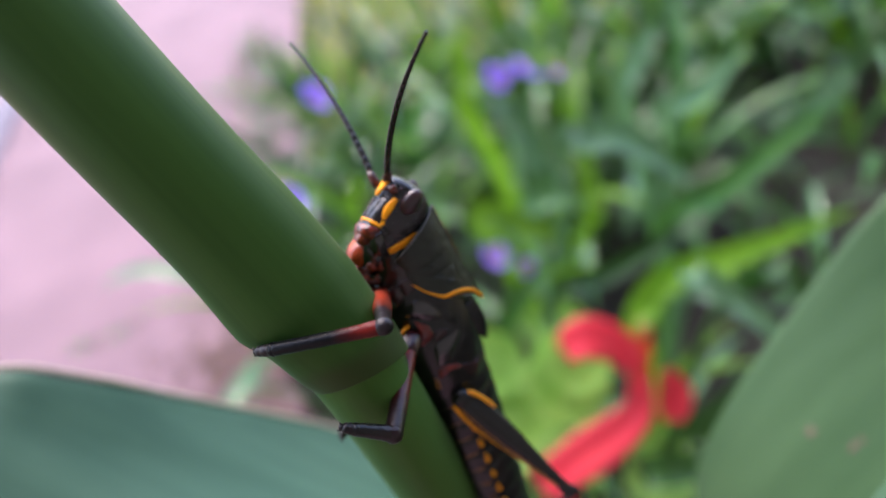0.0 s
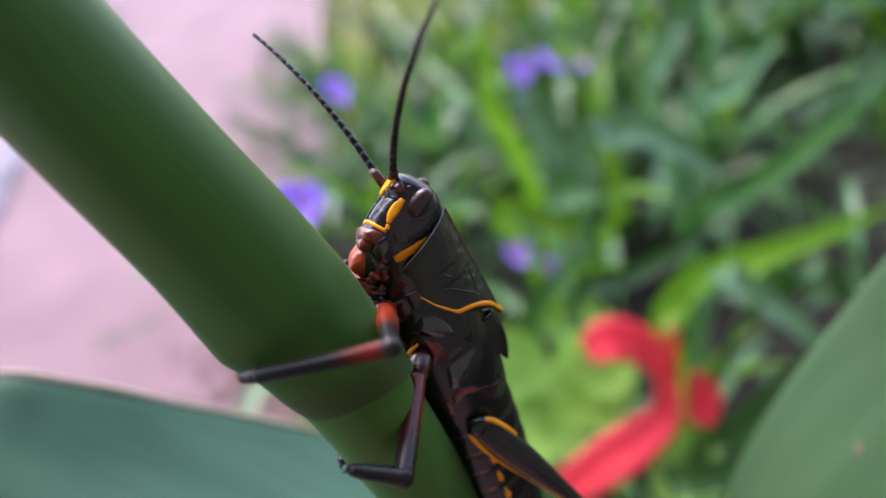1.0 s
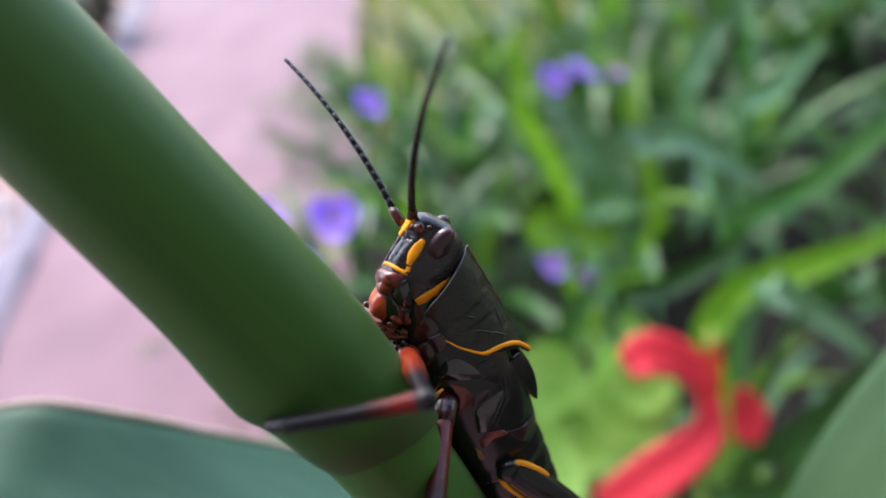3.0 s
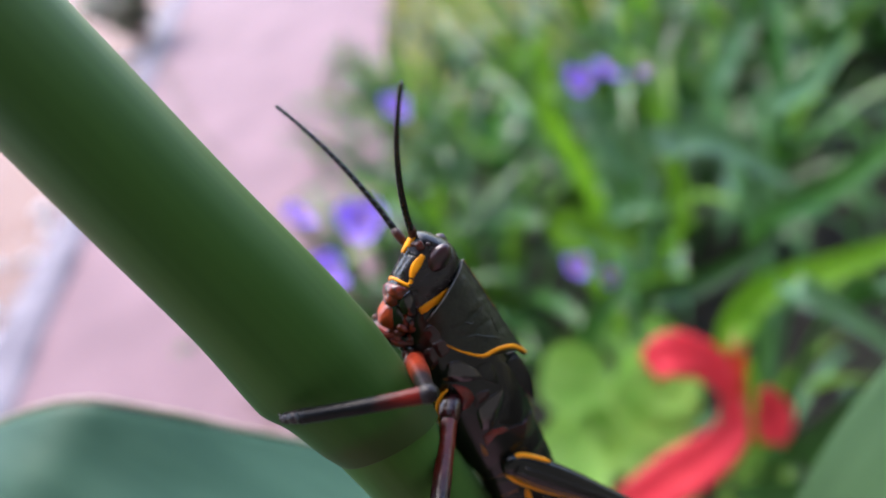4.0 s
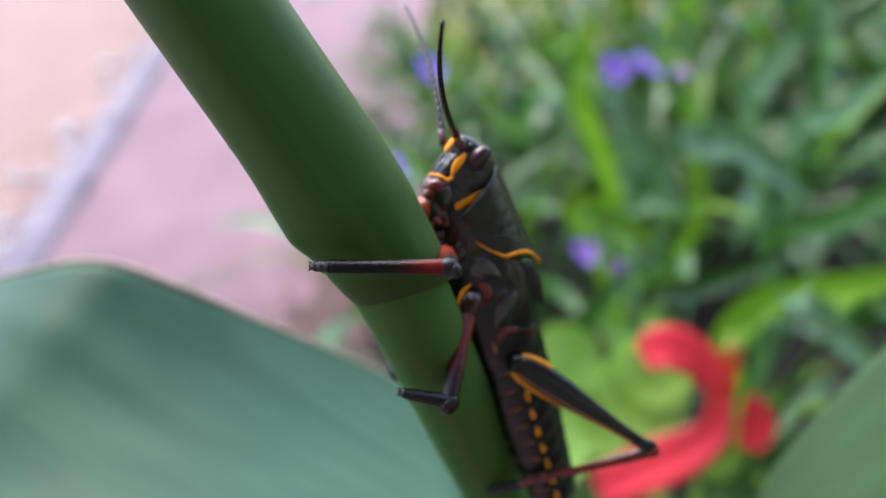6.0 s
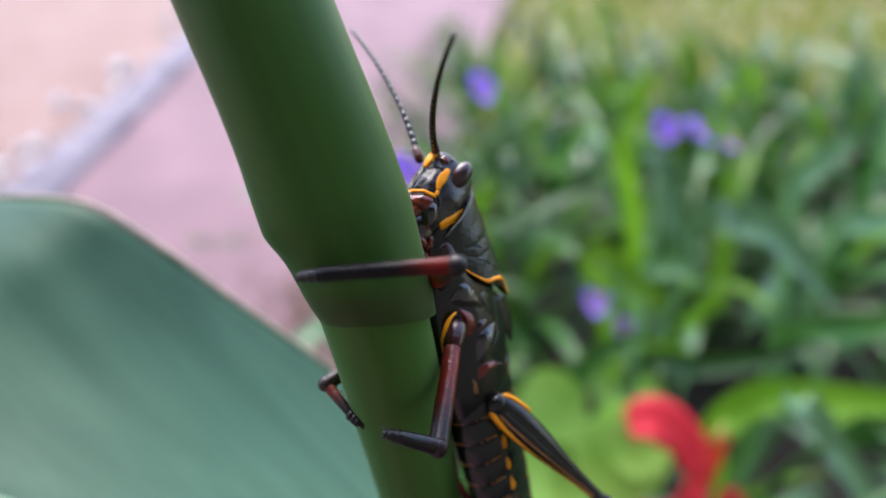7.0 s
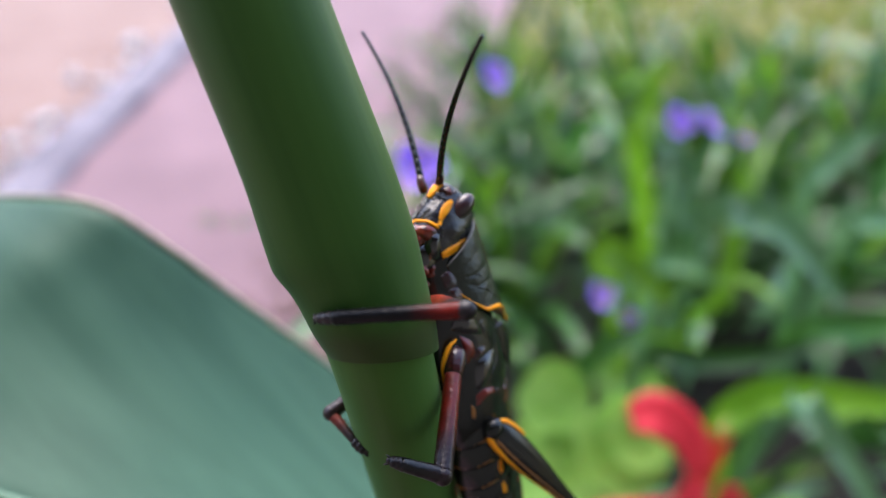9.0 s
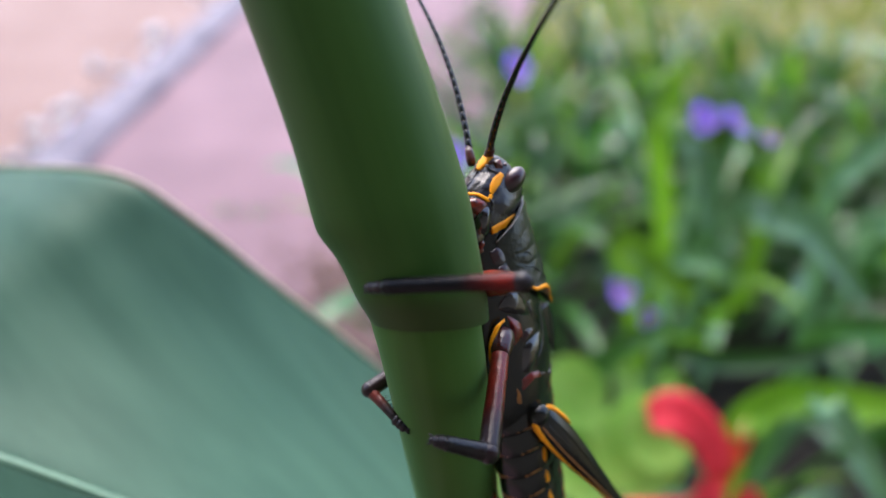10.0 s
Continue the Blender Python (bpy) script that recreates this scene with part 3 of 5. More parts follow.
def pronotum():
    def at(a, v, grow=0.0):
        """a: angle from the back's ridge, -1..1 to the lower edges; v: from front to rear edge."""
        t = abs(a)
        front = 12.7 - 3.1 * t ** 1.5
        rear = -0.9 + 4.2 * (1 - (1 - min(1, t / 0.75)) ** 2) * 0.9 + 4.2 * (max(0, t - 0.66) / 0.34) ** 1.3
        x = front + (rear - front) * v
        g = (12.7 - x) / 13.6
        ang = a * radians(112)
        ry, rz, zc = 2.75 + 0.95 * g, 4.45 + 0.6 * g, 3.55
        sa, ca = math.sin(ang), math.cos(ang)
        grow += 0.07 * noise.noise(Vector((x * 0.9, ang * 3, 2))) + 0.05 * noise.noise(Vector((x * 2.4, ang * 7, 5)))
        y = (ry + grow) * math.copysign(abs(sa) ** 1.35, sa)
        z = zc + (rz + grow) * math.copysign(abs(ca) ** 0.95, ca) + 0.25 * max(0, 1 - t * 9)
        dip = 0.12 * (math.exp(-((v - 0.45) / 0.02) ** 2) + math.exp(-((v - 0.62) / 0.02) ** 2)) * (t < 0.8)
        return (x, y * (1 - dip * 0.3) * (0.62 if a < 0 else 1.0), z - dip * 0.5 * ca)

    na, nv = 56, 44
    angles = [-1 + 2 * i / na for i in range(na + 1)]
    bm = bmesh.new()
    outer = [[at(a, j / nv) for a in angles] for j in range(nv + 1)]
    inner = [[at(a, j / nv, -0.35) for a in reversed(angles)] for j in range(nv + 1)]
    skin(bm, [o + i for o, i in zip(outer, inner)])
    p = insect_part("pronotum", bm, M_SHIELD, "dark collar shield with an orange rear edge")
    bm = bmesh.new()
    rings = []
    for a in angles:
        rings.append([at(a, 0.945, -0.1), at(a, 0.95, 0.06), at(a, 0.975, 0.13), at(a, 1.0, 0.08), at(a, 1.004, -0.1)])
    skin(bm, rings)
    insect_part("orange_edge", bm, M_ORANGE, "orange line along the rear edge", p)
    for a0, a1, v0, v1 in ((0.42, 0.75, 0.80, 0.62), (0.30, 0.55, 0.86, 0.80), (0.55, 0.68, 0.52, 0.46), (0.25, 0.33, 0.55, 0.80)):
        bm = bmesh.new()
        tube(bm, [Vector(at(a0 + (a1 - a0) * k / 12, v0 + (v1 - v0) * k / 12 + 0.02 * math.sin(k * 0.6))) for k in range(13)], [0.02 + 0.11 * math.sin(math.pi * k / 12) for k in range(13)], 8)
        insect_part("wrinkle", bm, M_SHIELD, "", p)
    bm = bmesh.new()
    tube(bm, [Vector(at(0, v / 36)) + Vector((0, 0, 0.01)) for v in range(20)], [0.040 + 0.03 * math.sin(v * 2.3) for v in range(20)], 8)
    insect_part("ridge_line", bm, M_BAND, "thin orange line along the ridge", p)
    bm = bmesh.new()
    tube(bm, [Vector(at(a, 0.004, 0.05)) for a in angles], 0.055, 6)
    insect_part("front_seam", bm, M_PALE, "thin pale front seam", p)


def roofed(ring, zc, top):
    """Narrows a ring towards the back's ridge."""
    return [(x, y * (1 - 0.42 * max(0.0, (z - zc) / top) ** 1.5) * (0.7 if y < 0 else 1.0), z) for x, y, z in ring]


def thorax():
    bm = bmesh.new()
    prof = [(13.2, 3.0, 1.4, 2.6, 2.0), (12.4, 2.9, 2.25, 4.4, 3.0), (10.5, 2.0, 2.6, 5.2, 3.2), (9.5, 1.6, 2.7, 5.4, 3.3), (6, 1.4, 3.25, 5.2, 3.9), (2, 1.5, 3.4, 5.4, 5.0), (-2, 1.5, 3.55, 5.5, 5.6), (-6, 1.3, 3.5, 5.2, 5.3), (-9, 1.0, 3.3, 4.8, 4.9), (-11, 0.7, 2.9, 4.2, 4.3)]
    rings = [roofed(superring((x, 0, zc), ry, t, b, 32), zc, t) for x, zc, ry, t, b in [tuple(q) for q in spline(prof, 40)]]
    skin(bm, rings)
    bmesh.ops.recalc_face_normals(bm, faces=bm.faces)
    s = tree(bm)
    th = insect_part("thorax", bm, M_BLACK, "shiny black thorax with side plates")
    plates = (("side_plate", [(1.6, -1.0), (2.7, 0.6), (2.4, 2.0), (0.9, 2.8), (-1.0, 3.0), (0.5, 0.0)], 0.35, M_GLOSS), ("side_plate", [(-3.0, 4.8), (-0.6, 5.6), (-1.2, 6.6), (-4.4, 6.9), (-8.2, 4.7), (-7.8, 3.0), (-6.95, 1.9), (-4.7, 4.1)], 0.1, M_BLACK),
              ("side_plate", [(-6.9, -0.25), (-4.6, 0.45), (-3.8, 1.8), (-3.5, 4.3), (-4.6, 3.9), (-6.75, 1.65), (-7.3, 0.7)], 0.4, M_GLOSS), ("side_plate", [(-1.2, 3.2), (0.6, 3.3), (0.2, 4.9), (-2.6, 4.4)], 0.15, M_BLACK),
              ("red_side_plate", [(0.3, -0.15), (-1.3, 1.15), (-2.9, 1.0), (-3.4, -0.8), (-1.6, -0.2)], 0.4, M_RED), ("red_side_plate", [(-3.75, 0.5), (-2.4, 1.7), (-2.75, 3.0), (-3.5, 2.5)], 0.2, M_DARKRED),
              ("red_side_plate", [(-7.75, -0.5), (-7.5, 0.75), (-7.9, 2.1), (-8.7, 2.5), (-8.2, 1.3), (-9.0, -0.6)], 0.3, M_RED), ("red_side_plate", [(-8.2, 2.4), (-8.8, 4.1), (-7.6, 6.2), (-8.7, 6.0), (-10.6, 3.6)], 0.15, M_DARKRED),
              ("neck_plate", [(7.8, 0.3), (7.95, 1.4), (7.1, 2.1), (6.0, 1.7), (6.2, 0.3)], 0.12, M_DARKRED), ("neck_plate", [(8.4, 1.6), (9.1, 2.9), (7.1, 2.5)], 0.12, M_GLOSS), ("neck_plate", [(5.8, 0.4), (5.6, 1.8), (4.2, 2.0), (3.9, 0.4)], 0.12, M_DARKRED),
              ("neck_plate", [(5.6, -1.6), (5.4, 0.1), (3.6, 0.0), (3.2, -1.4)], 0.4, M_DARKRED), ("hip_patch", [(-8.4, -1.3), (-9.2, -1.05), (-10.3, -1.2), (-9.9, -1.65)], 0.06, M_BAND))
    for nm, outline, dome, mat in plates:
        bm = plate(s, outline, dome * 0.75, 0.03)
        other = bm.copy()
        insect_part(nm, bm, mat, "", th)
        for v in other.verts:
            v.co.y *= -0.72
        insect_part(nm, other, mat, "", th)
    for side in (1, -1):
        bm = bmesh.new()
        rings = []
        for k in range(17):
            u = k / 16
            w = 1.0 * math.sin(math.pi * (0.28 + 0.72 * u)) ** 0.7 + 0.02
            c = Vector((-0.2 - 5.9 * u, side * (0.85 - 0.25 * u), 7.0 + 0.2 * math.sin(math.pi * u)))
            d, e = Vector((0, -0.35 * side, 0.94)), Vector((0, 0.94 * side, 0.35))
            rings.append([c + d * (w * math.cos(a)) + e * (0.2 * math.sin(a)) for a in [2 * math.pi * q / 12 for q in range(12)]])
        skin(bm, rings)
        insect_part("wing_pad", bm, M_BLACK, "short black wing pad")
    bm = bmesh.new()
    arc = spline([(-3.4, 3.3, -3.0), (-1.6, 3.65, -3.0), (0.0, 3.75, -2.6), (1.5, 3.8, -1.5), (2.0, 3.8, -0.3)], 20)
    tube(bm, arc, [0.10 + 0.20 * math.sin(math.pi * k / 20) for k in range(21)], 10)
    insect_part("orange_line", bm, M_ORANGE, "orange line round the hip", th)


def abdomen():
    root = insect_part("abdomen", _abdomen_ring(0), M_BLACK, "black abdomen with narrow orange bands")
    for k in range(1, 10):
        insect_part("segment", _abdomen_ring(k), M_BLACK, "", root)
    for k in range(9):
        x = -9.0 - 2.75 * (k + 0.85)
        zc, r = _abdomen_at(x)
        bm = bmesh.new()
        angs = [radians(a) for a in range(95, 266, 9)]
        rings = []
        for a in angs:
            d = Vector((0, math.sin(a) * (1 if a < math.pi else 0.7), math.cos(a) * (1.12 if math.cos(a) > 0 else 1.3)))
            rings.append([Vector((x + dx, 0, zc)) + d * (r + dr) for dx, dr in ((-0.14 + 0.1 * math.sin(a * 7 + k), -0.1), (-0.14 + 0.1 * math.sin(a * 7 + k), 0.07), (0.1, 0.07), (0.1, -0.1))])
        skin(bm, rings)
        insect_part("orange_band", bm, M_BAND, "narrow brownish orange band", root)
        for side in (1, -1):
            bm = bmesh.new()
            a = radians(82)
            c = Vector((x + 1.2, side * math.sin(a) * r * (1 if side > 0 else 0.7), zc + math.cos(a) * r * 1.12))
            ball(bm, c - Vector((0, 0.08 * side, 0)), (1.0, 0.2, 0.42), 14, 8, Matrix.Rotation(radians(-12), 4, "Y"))
            for v in bm.verts:
                v.co.z = c.z + (v.co.z - c.z) * (1.0 - 0.55 * (v.co.x - c.x))
                v.co += Vector((0.2, 0, 0.3)) * noise.noise(v.co * 1.3 + Vector((k, 0, 0)))
            insect_part("orange_spot", bm, M_ORANGE, "orange side spot", root)


def _abdomen_at(x):
    u = min(1, max(0, (-x - 8) / 27))
    return 0.9 - 2.4 * u, 3.25 - 1.0 * u ** 1.5


def _abdomen_ring(k):
    x0 = -9.0 - 2.75 * k
    rings = []
    for f, g in ((0.25, -0.35), (0.05, -0.05), (-0.3, 0.02), (-0.8, 0.05), (-0.97, 0.02), (-1.02, -0.2)):
        x = x0 + 2.75 * f
        zc, r = _abdomen_at(x)
        if k == 9:
            r *= 1 - 0.75 * max(0, -f) ** 2
        top = (r + g) * 1.55
        rings.append(roofed(superring((x, 0, zc), r + g, top, (r + g) * 1.3, 28, 2.1), zc, top))
    bm = bmesh.new()
    skin(bm, rings)
    return bm


def limb_mesh(length, profile, flat=0.85, n=20, sides=14, bend=0.0):
    """A limb segment along +x; profile: radii from root to end; bend: sagitta towards +z."""
    r = [q[0] for q in spline([(v,) for v in profile], n)]
    bm = bmesh.new()
    tube(bm, [(length * k / n, 0, bend * math.sin(math.pi * k / n)) for k in range(n + 1)], r, sides, flat)
    ball(bm, (0, 0, 0), (r[0] * 1.05,) * 3, 12, 8)
    ball(bm, (length, 0, 0), (r[-1] * 1.08,) * 3, 12, 8)
    return bm


def spines(bm, length, r, n, down=-1):
    for k in range(n):
        x = length * (0.35 + 0.6 * k / n)
        for y in (-1, 1):
            tube(bm, [(x, y * r * 0.5, down * r * 0.6), (x + 0.35, y * r * 1.2, down * r * 1.8)], [0.1, 0.02], 5)


def bowed(bow, u):
    return bow * math.sin(math.pi * u * 0.82) ** 0.7 if u > 0 else 0.0


def running(name, length, profile, first, second, span, label, flat=0.85, bow=0.0, spec=0.4):
    """A limb segment whose colour runs from one tone into another between two shares of its length."""
    r = [q[0] for q in spline([(v,) for v in profile], 24)]
    bm = bmesh.new()
    tube(bm, [(length * k / 24, 0, bowed(bow, k / 24)) for k in range(25)], [v * (1 + 0.05 * noise.noise(Vector((k * 0.4, length, 0)))) for k, v in enumerate(r)], 16, flat)
    ball(bm, (0, 0, 0), (r[0] * 1.06,) * 3, 12, 8)
    ball(bm, (length, 0, bowed(bow, 1.0)), (r[-1] * 1.06, r[-1] * flat * 1.08, r[-1] * 1.06), 12, 8)
    m = material(name + "_cuticle", first, 0.33, tuple(v * 0.5 for v in first), 900, bump=0.45, bump_scale=2200, spec=spec)
    along(m, (1, 0, 0), span[0] * length * U, span[1] * length * U, second)
    ob = insect_part(name, bm, m, label)
    return ob


def tarsus(parent, length, start, high=0.0):
    """Three blunt foot joints that run on from the shin, with a pad and two short claws."""
    bm = bmesh.new()
    n = 18
    path, radii = [], []
    for k in range(n + 1):
        u = k / n
        path.append((start - 0.3 + (length + 0.3) * u, 0, high * (1 - u) - 0.12 * u))
        radii.append((0.68 - 0.10 * u) * (1 - 0.13 * abs(math.cos(math.pi * 3 * u)) ** 6) * (1 - u ** 9 * 0.5))
    tube(bm, path, radii, 12)
    ball(bm, (start + length, 0, -0.15), (0.34, 0.34, 0.30), 10, 8)
    for y in (-0.25, 0.25):
        tube(bm, spline([(start + length, y, -0.1), (start + length + 0.3, y * 1.6, -0.2), (start + length + 0.35, y * 1.8, -0.5)], 6), [0.13, 0.12, 0.1, 0.08, 0.06, 0.05, 0.02], 6)
    insect_part("foot", bm, M_FOOT, "dark clawed foot", parent)


def leg(spec):
    """Thigh and shin of a fore or middle leg: two parts of the insect that are keyed on their own."""
    root, l1, l2, kind = spec
    bm = bmesh.new()
    ball(bm, root, (1.25, 0.95, 1.1), 16, 10)
    insect_part("hip", bm, M_GLOSS if kind == "middle" else M_BROWN, "shiny hip joint")
    if kind == "middle":
        thigh = running("middle_thigh", l1, (0.82, 0.92, 0.95, 0.98, 1.0) if root[1] > 0 else (0.5, 0.7, 0.8, 0.85, 0.85), (0.20, 0.014, 0.008), (0.014, 0.005, 0.006), (0.40, 0.88), "glossy dark red thigh", 1.0)
        tones = ((0.012, 0.005, 0.005), (0.005, 0.004, 0.004)) if root[1] > 0 else ((0.17, 0.026, 0.016), (0.012, 0.006, 0.006))
        shin = running("middle_shin", l2, (0.95, 0.84, 0.76, 0.72, 0.66) if root[1] > 0 else (0.7, 0.6, 0.52, 0.5, 0.42), *tones, (0.0, 0.8), "dark shin", 1.0)
    else:
        thigh = running("fore_thigh", l1, (1.1, 1.25, 1.12, 0.92, 0.78), (0.33, 0.040, 0.014), (0.012, 0.008, 0.010), (0.40, 0.74), "orange-red thigh with a black knee")
        shin = running("fore_shin", l2, (0.76, 0.70, 0.68, 0.69, 0.68), (0.15, 0.012, 0.008), (0.005, 0.005, 0.0055), (0.12, 0.45), "dark shin with a red upper end", 1.0, 0.5, 0.15)
        bm = bmesh.new()
        ball(bm, (0.1, 0, 0.03), (1.05, 0.88, 0.9), 16, 12)
        insect_part("knee", bm, M_FOOT, "dark rounded knee", shin)
    if kind == "middle":
        bm = bmesh.new()
        tube(bm, [(-0.9, 0, 0), (-0.3, 0, 0), (0.6, 0, 0), (1.5, 0, 0), (2.3, 0, 0), (2.6, 0, 0)], [0.7, 1.25, 1.35, 1.15, 1.0, 0.75] if root[1] > 0 else [0.3, 0.5, 0.6, 0.6, 0.5, 0.4], 16)
        insect_part("coxa", bm, M_DARKRED, "shiny dark red-purple hip segment", thigh)
        bm = bmesh.new()
        spines(bm, l2, 0.45, 5)
        insect_part("spines", bm, M_BLACK, "", shin)
    tarsus(shin, 2.2 if kind == "fore" else 1.4, l2, bowed(0.5, 1.0) if kind == "fore" else 0.0)
    return thigh, shin


def hind_leg(name="hind"):
    bm = bmesh.new()
    prof = spline([(0.0, 0.75, 0.9), (1.0, 1.6, 1.5), (4, 1.95, 1.75), (8, 1.75, 1.55), (12, 1.25, 1.1), (16, 0.85, 0.75), (18.8, 0.75, 0.75), (19.6, 1.05, 1.0), (20.5, 0.95, 0.9), (21.0, 0.45, 0.4)], 44)
    rings = []
    for x, up, dn in [tuple(q) for q in prof]:
        ring = []
        for k in range(20):
            a = 2 * math.pi * k / 20
            ca, sa = math.cos(a), math.sin(a)
            ring.append((x, (up + dn) * 0.30 * math.copysign(abs(ca) ** 0.8, ca), (up if sa > 0 else dn) * math.copysign(abs(sa) ** 1.15, sa)))
        rings.append(ring)
    skin(bm, rings)
    thigh = insect_part(name + "_thigh", bm, M_BLACK, "large black jumping thigh with orange edges")
    bm = bmesh.new()
    up = [q for q in prof if 0.1 < q[0] < 4.6]
    tube(bm, [(0.1, -0.45, -0.5), (-0.02, -0.4, 0.1)] + [(q[0], -0.15, q[1] + 0.02) for q in up], [0.12, 0.25] + [0.32 * min(1, 0.3 + (4.8 - q[0]) / 2) for q in up], 8)
    insect_part("orange_arch", bm, M_ORANGE, "orange upper edge", thigh)
    bm = bmesh.new()
    low = [q for q in prof if 0.1 < q[0] < 18]
    tube(bm, [(q[0], (q[1] + q[2]) * -0.15, -q[2] * 0.90) for q in low], [0.06 + 0.34 * max(0, 1 - q[0] / 8) for q in low], 8)
    insect_part("orange_edge", bm, M_ORANGE, "orange lower edge", thigh)
    bm = bmesh.new()
    tube(bm, [(q[0], (q[1] + q[2]) * -0.262, -q[2] * 0.52) for q in low if q[0] > 1], 0.11, 6)
    insect_part("tan_ridge", bm, M_BAND, "thin tan ridge", thigh)
    for lift in (-0.1, 0.4):
        bm = bmesh.new()
        tube(bm, [(q[0], (q[1] + q[2]) * -0.285, q[1] * lift) for q in low if q[0] > 1.5], 0.09, 6)
        insect_part("ridge", bm, M_BLACK, "", thigh)
    bm = bmesh.new()
    ball(bm, (0.2, -0.2, 0), (1.2, 0.9, 1.3), 16, 12)
    insect_part("hip", bm, M_BLACK, "", thigh)
    shin = insect_part(name + "_shin", limb_mesh(18.5, (0.75, 0.6, 0.5, 0.48, 0.5), 1.0), M_RED, "long dark red shin")
    bm = bmesh.new()
    spines(bm, 18.5, 0.5, 9, 1)
    insect_part("spines", bm, M_BLACK, "", shin)
    tarsus(shin, 4.0, 18.5)
    return thigh, shin


def antenna(ringed):
    """A jointed antenna along +x that curves towards +z at its end."""
    n = 20
    at = lambda u: Vector((20.5 * u, 0, 3.6 * (u * u - u)))
    r = lambda u: 0.40 - 0.20 * u
    path, radii = [], []
    for k in range(n):
        for f, g in ((0.02, 0.90), (0.10, 0.98), (0.5, 1.0), (0.90, 1.03), (0.98, 0.90)):
            u = (k + f) / n
            path.append(at(u))
            radii.append(r(u) * g)
    bm = bmesh.new()
    tube(bm, path, radii, 12)
    ob = insect_part("antenna", bm, M_BLACK, "long jointed black antenna")
    bm = bmesh.new()
    tube(bm, [(-0.8, 0, 0.1), (-0.2, 0, 0), (0.5, 0, -0.05), (1.2, 0, -0.1)], [0.40, 0.50, 0.50, 0.42], 12)
    insect_part("antenna_base", bm, M_SOCKET, "red-brown antenna base", ob)
    for k in range(2, n):
        u = k / n
        d = (at(u + 0.01) - at(u - 0.01)).normalized()
        bm = bmesh.new()
        tube(bm, [at(u) - d * 0.05, at(u) + d * 0.05], r(u) * 0.93, 12)
        insect_part("joint_ring", bm, ringed, "", ob)
    return ob


head()
pronotum()
thorax()
abdomen()
FORE = ((6.6, 3.4, -1.6), 14.5, 11.4, "fore")
MIDDLE = ((0.2, 3.4, -0.8), 13.0, 4.2, "middle")
fore = leg(FORE)
middle = leg(MIDDLE)
far_middle = leg(((0.2, -3.0, -0.8), 12.0, 4.6, "middle"))
far_fore = leg(((6.6, -2.6, -1.6), 9.0, 5.0, "fore"))
hind = hind_leg()
far_hind = hind_leg()
near_antenna = antenna(M_BLACK)
far_antenna = antenna(M_JOINT)

# ------------------------------------------------------------ edging stones and planting behind
def kerb_x(y):
    return -0.592 + 0.035 * max(0.0, y - 1.0) - 0.018 * max(0.0, y - 3.0)


bm = bmesh.new()
rows = []
for k in range(260):
    y = -1.5 + 10.5 * k / 259
    row = []
    for dx, z in ((0, -0.05), (0, 0.018), (-0.010, 0.028), (-0.03, 0.031), (-0.06, 0.031), (-0.085, 0.028), (-0.095, 0.018), (-0.095, -0.05)):
        p = Vector((kerb_x(y) + dx, y, z))
        row.append(p + Vector((1, 0, 1)) * (0.008 * noise.noise(p * 14) + 0.005 * noise.noise(p * 45)) * (z > 0))
    rows.append(row)
skin(bm, rows)
thing("kerb", bm, M_KERB, "grey-violet stone edging beside the pink path", "kerb", kind="structure")
pebble_rng = random.Random(21)
PEBBLES = []
for k in range(6):
    bm = bmesh.new()
    ball(bm, (0, 0, 0), (1.0, 0.75, 0.55), 10, 7)
    for v in bm.verts:
        v.co *= 1 + 0.35 * noise.noise(v.co * 1.3 + Vector((k * 7, 0, 0)))
    PEBBLES.append(mesh("stone", bm, M_STONE, smooth=False))
for k in range(120):
    y = 0.55 + 4.2 * pebble_rng.random() ** 1.4
    r = pebble_rng.uniform(0.007, 0.024)
    ob = tagged(new("edging_stone", PEBBLES[k % 6]), "pale broken stone lying along the path's edging", "stone", "pale stones along the edging")
    ob.matrix_basis = pose(kerb_x(y) - 0.10 - abs(pebble_rng.gauss(0, 0.055)), y, 0.008 + r * 0.3, pebble_rng.uniform(-20, 20), pebble_rng.uniform(-20, 20), pebble_rng.uniform(0, 360)) @ Matrix.Diagonal((r, r, r, 1))


def strap(length, width, rise, fall, twist, mat, n=14):
    """One arching strap leaf that leaves the soil at the angle rise and ends at the angle fall; channelled along its middle."""
    bm = bmesh.new()
    rows, c = [], Vector((0, 0, 0))
    for k in range(n + 1):
        u = k / n
        a = rise + (fall - rise) * u ** 1.4
        d = Vector((math.cos(a), 0, math.sin(a)))
        up = Vector((-math.sin(a), 0, math.cos(a)))
        w = width * 0.5 * min(1.0, 0.45 + 1.6 * u) * (1 - u ** 5) + 0.0004
        t = twist * u * u
        s = Vector((0, math.cos(t), 0)) + up * math.sin(t)
        q = s.cross(d) * -1
        rows.append([c + s * w + q * w * 0.35, c + s * w * 0.5 + q * w * 0.1, c.copy(), c - s * w * 0.5 + q * w * 0.1, c - s * w + q * w * 0.35])
        c = c + d * (length / n)
    skin(bm, rows, closed=False)
    return mesh("leaf", bm, mat)


rng = random.Random(7)
STRAPS = [strap(rng.uniform(0.24, 0.38), rng.uniform(0.016, 0.026), radians(rng.uniform(58, 86)), radians(rng.uniform(-60, 35)), rng.uniform(-0.7, 0.7), (M_BLADE, M_BLADE3, M_BLADE, M_BLADE2, M_BLADE)[k % 5]) for k in range(30)]


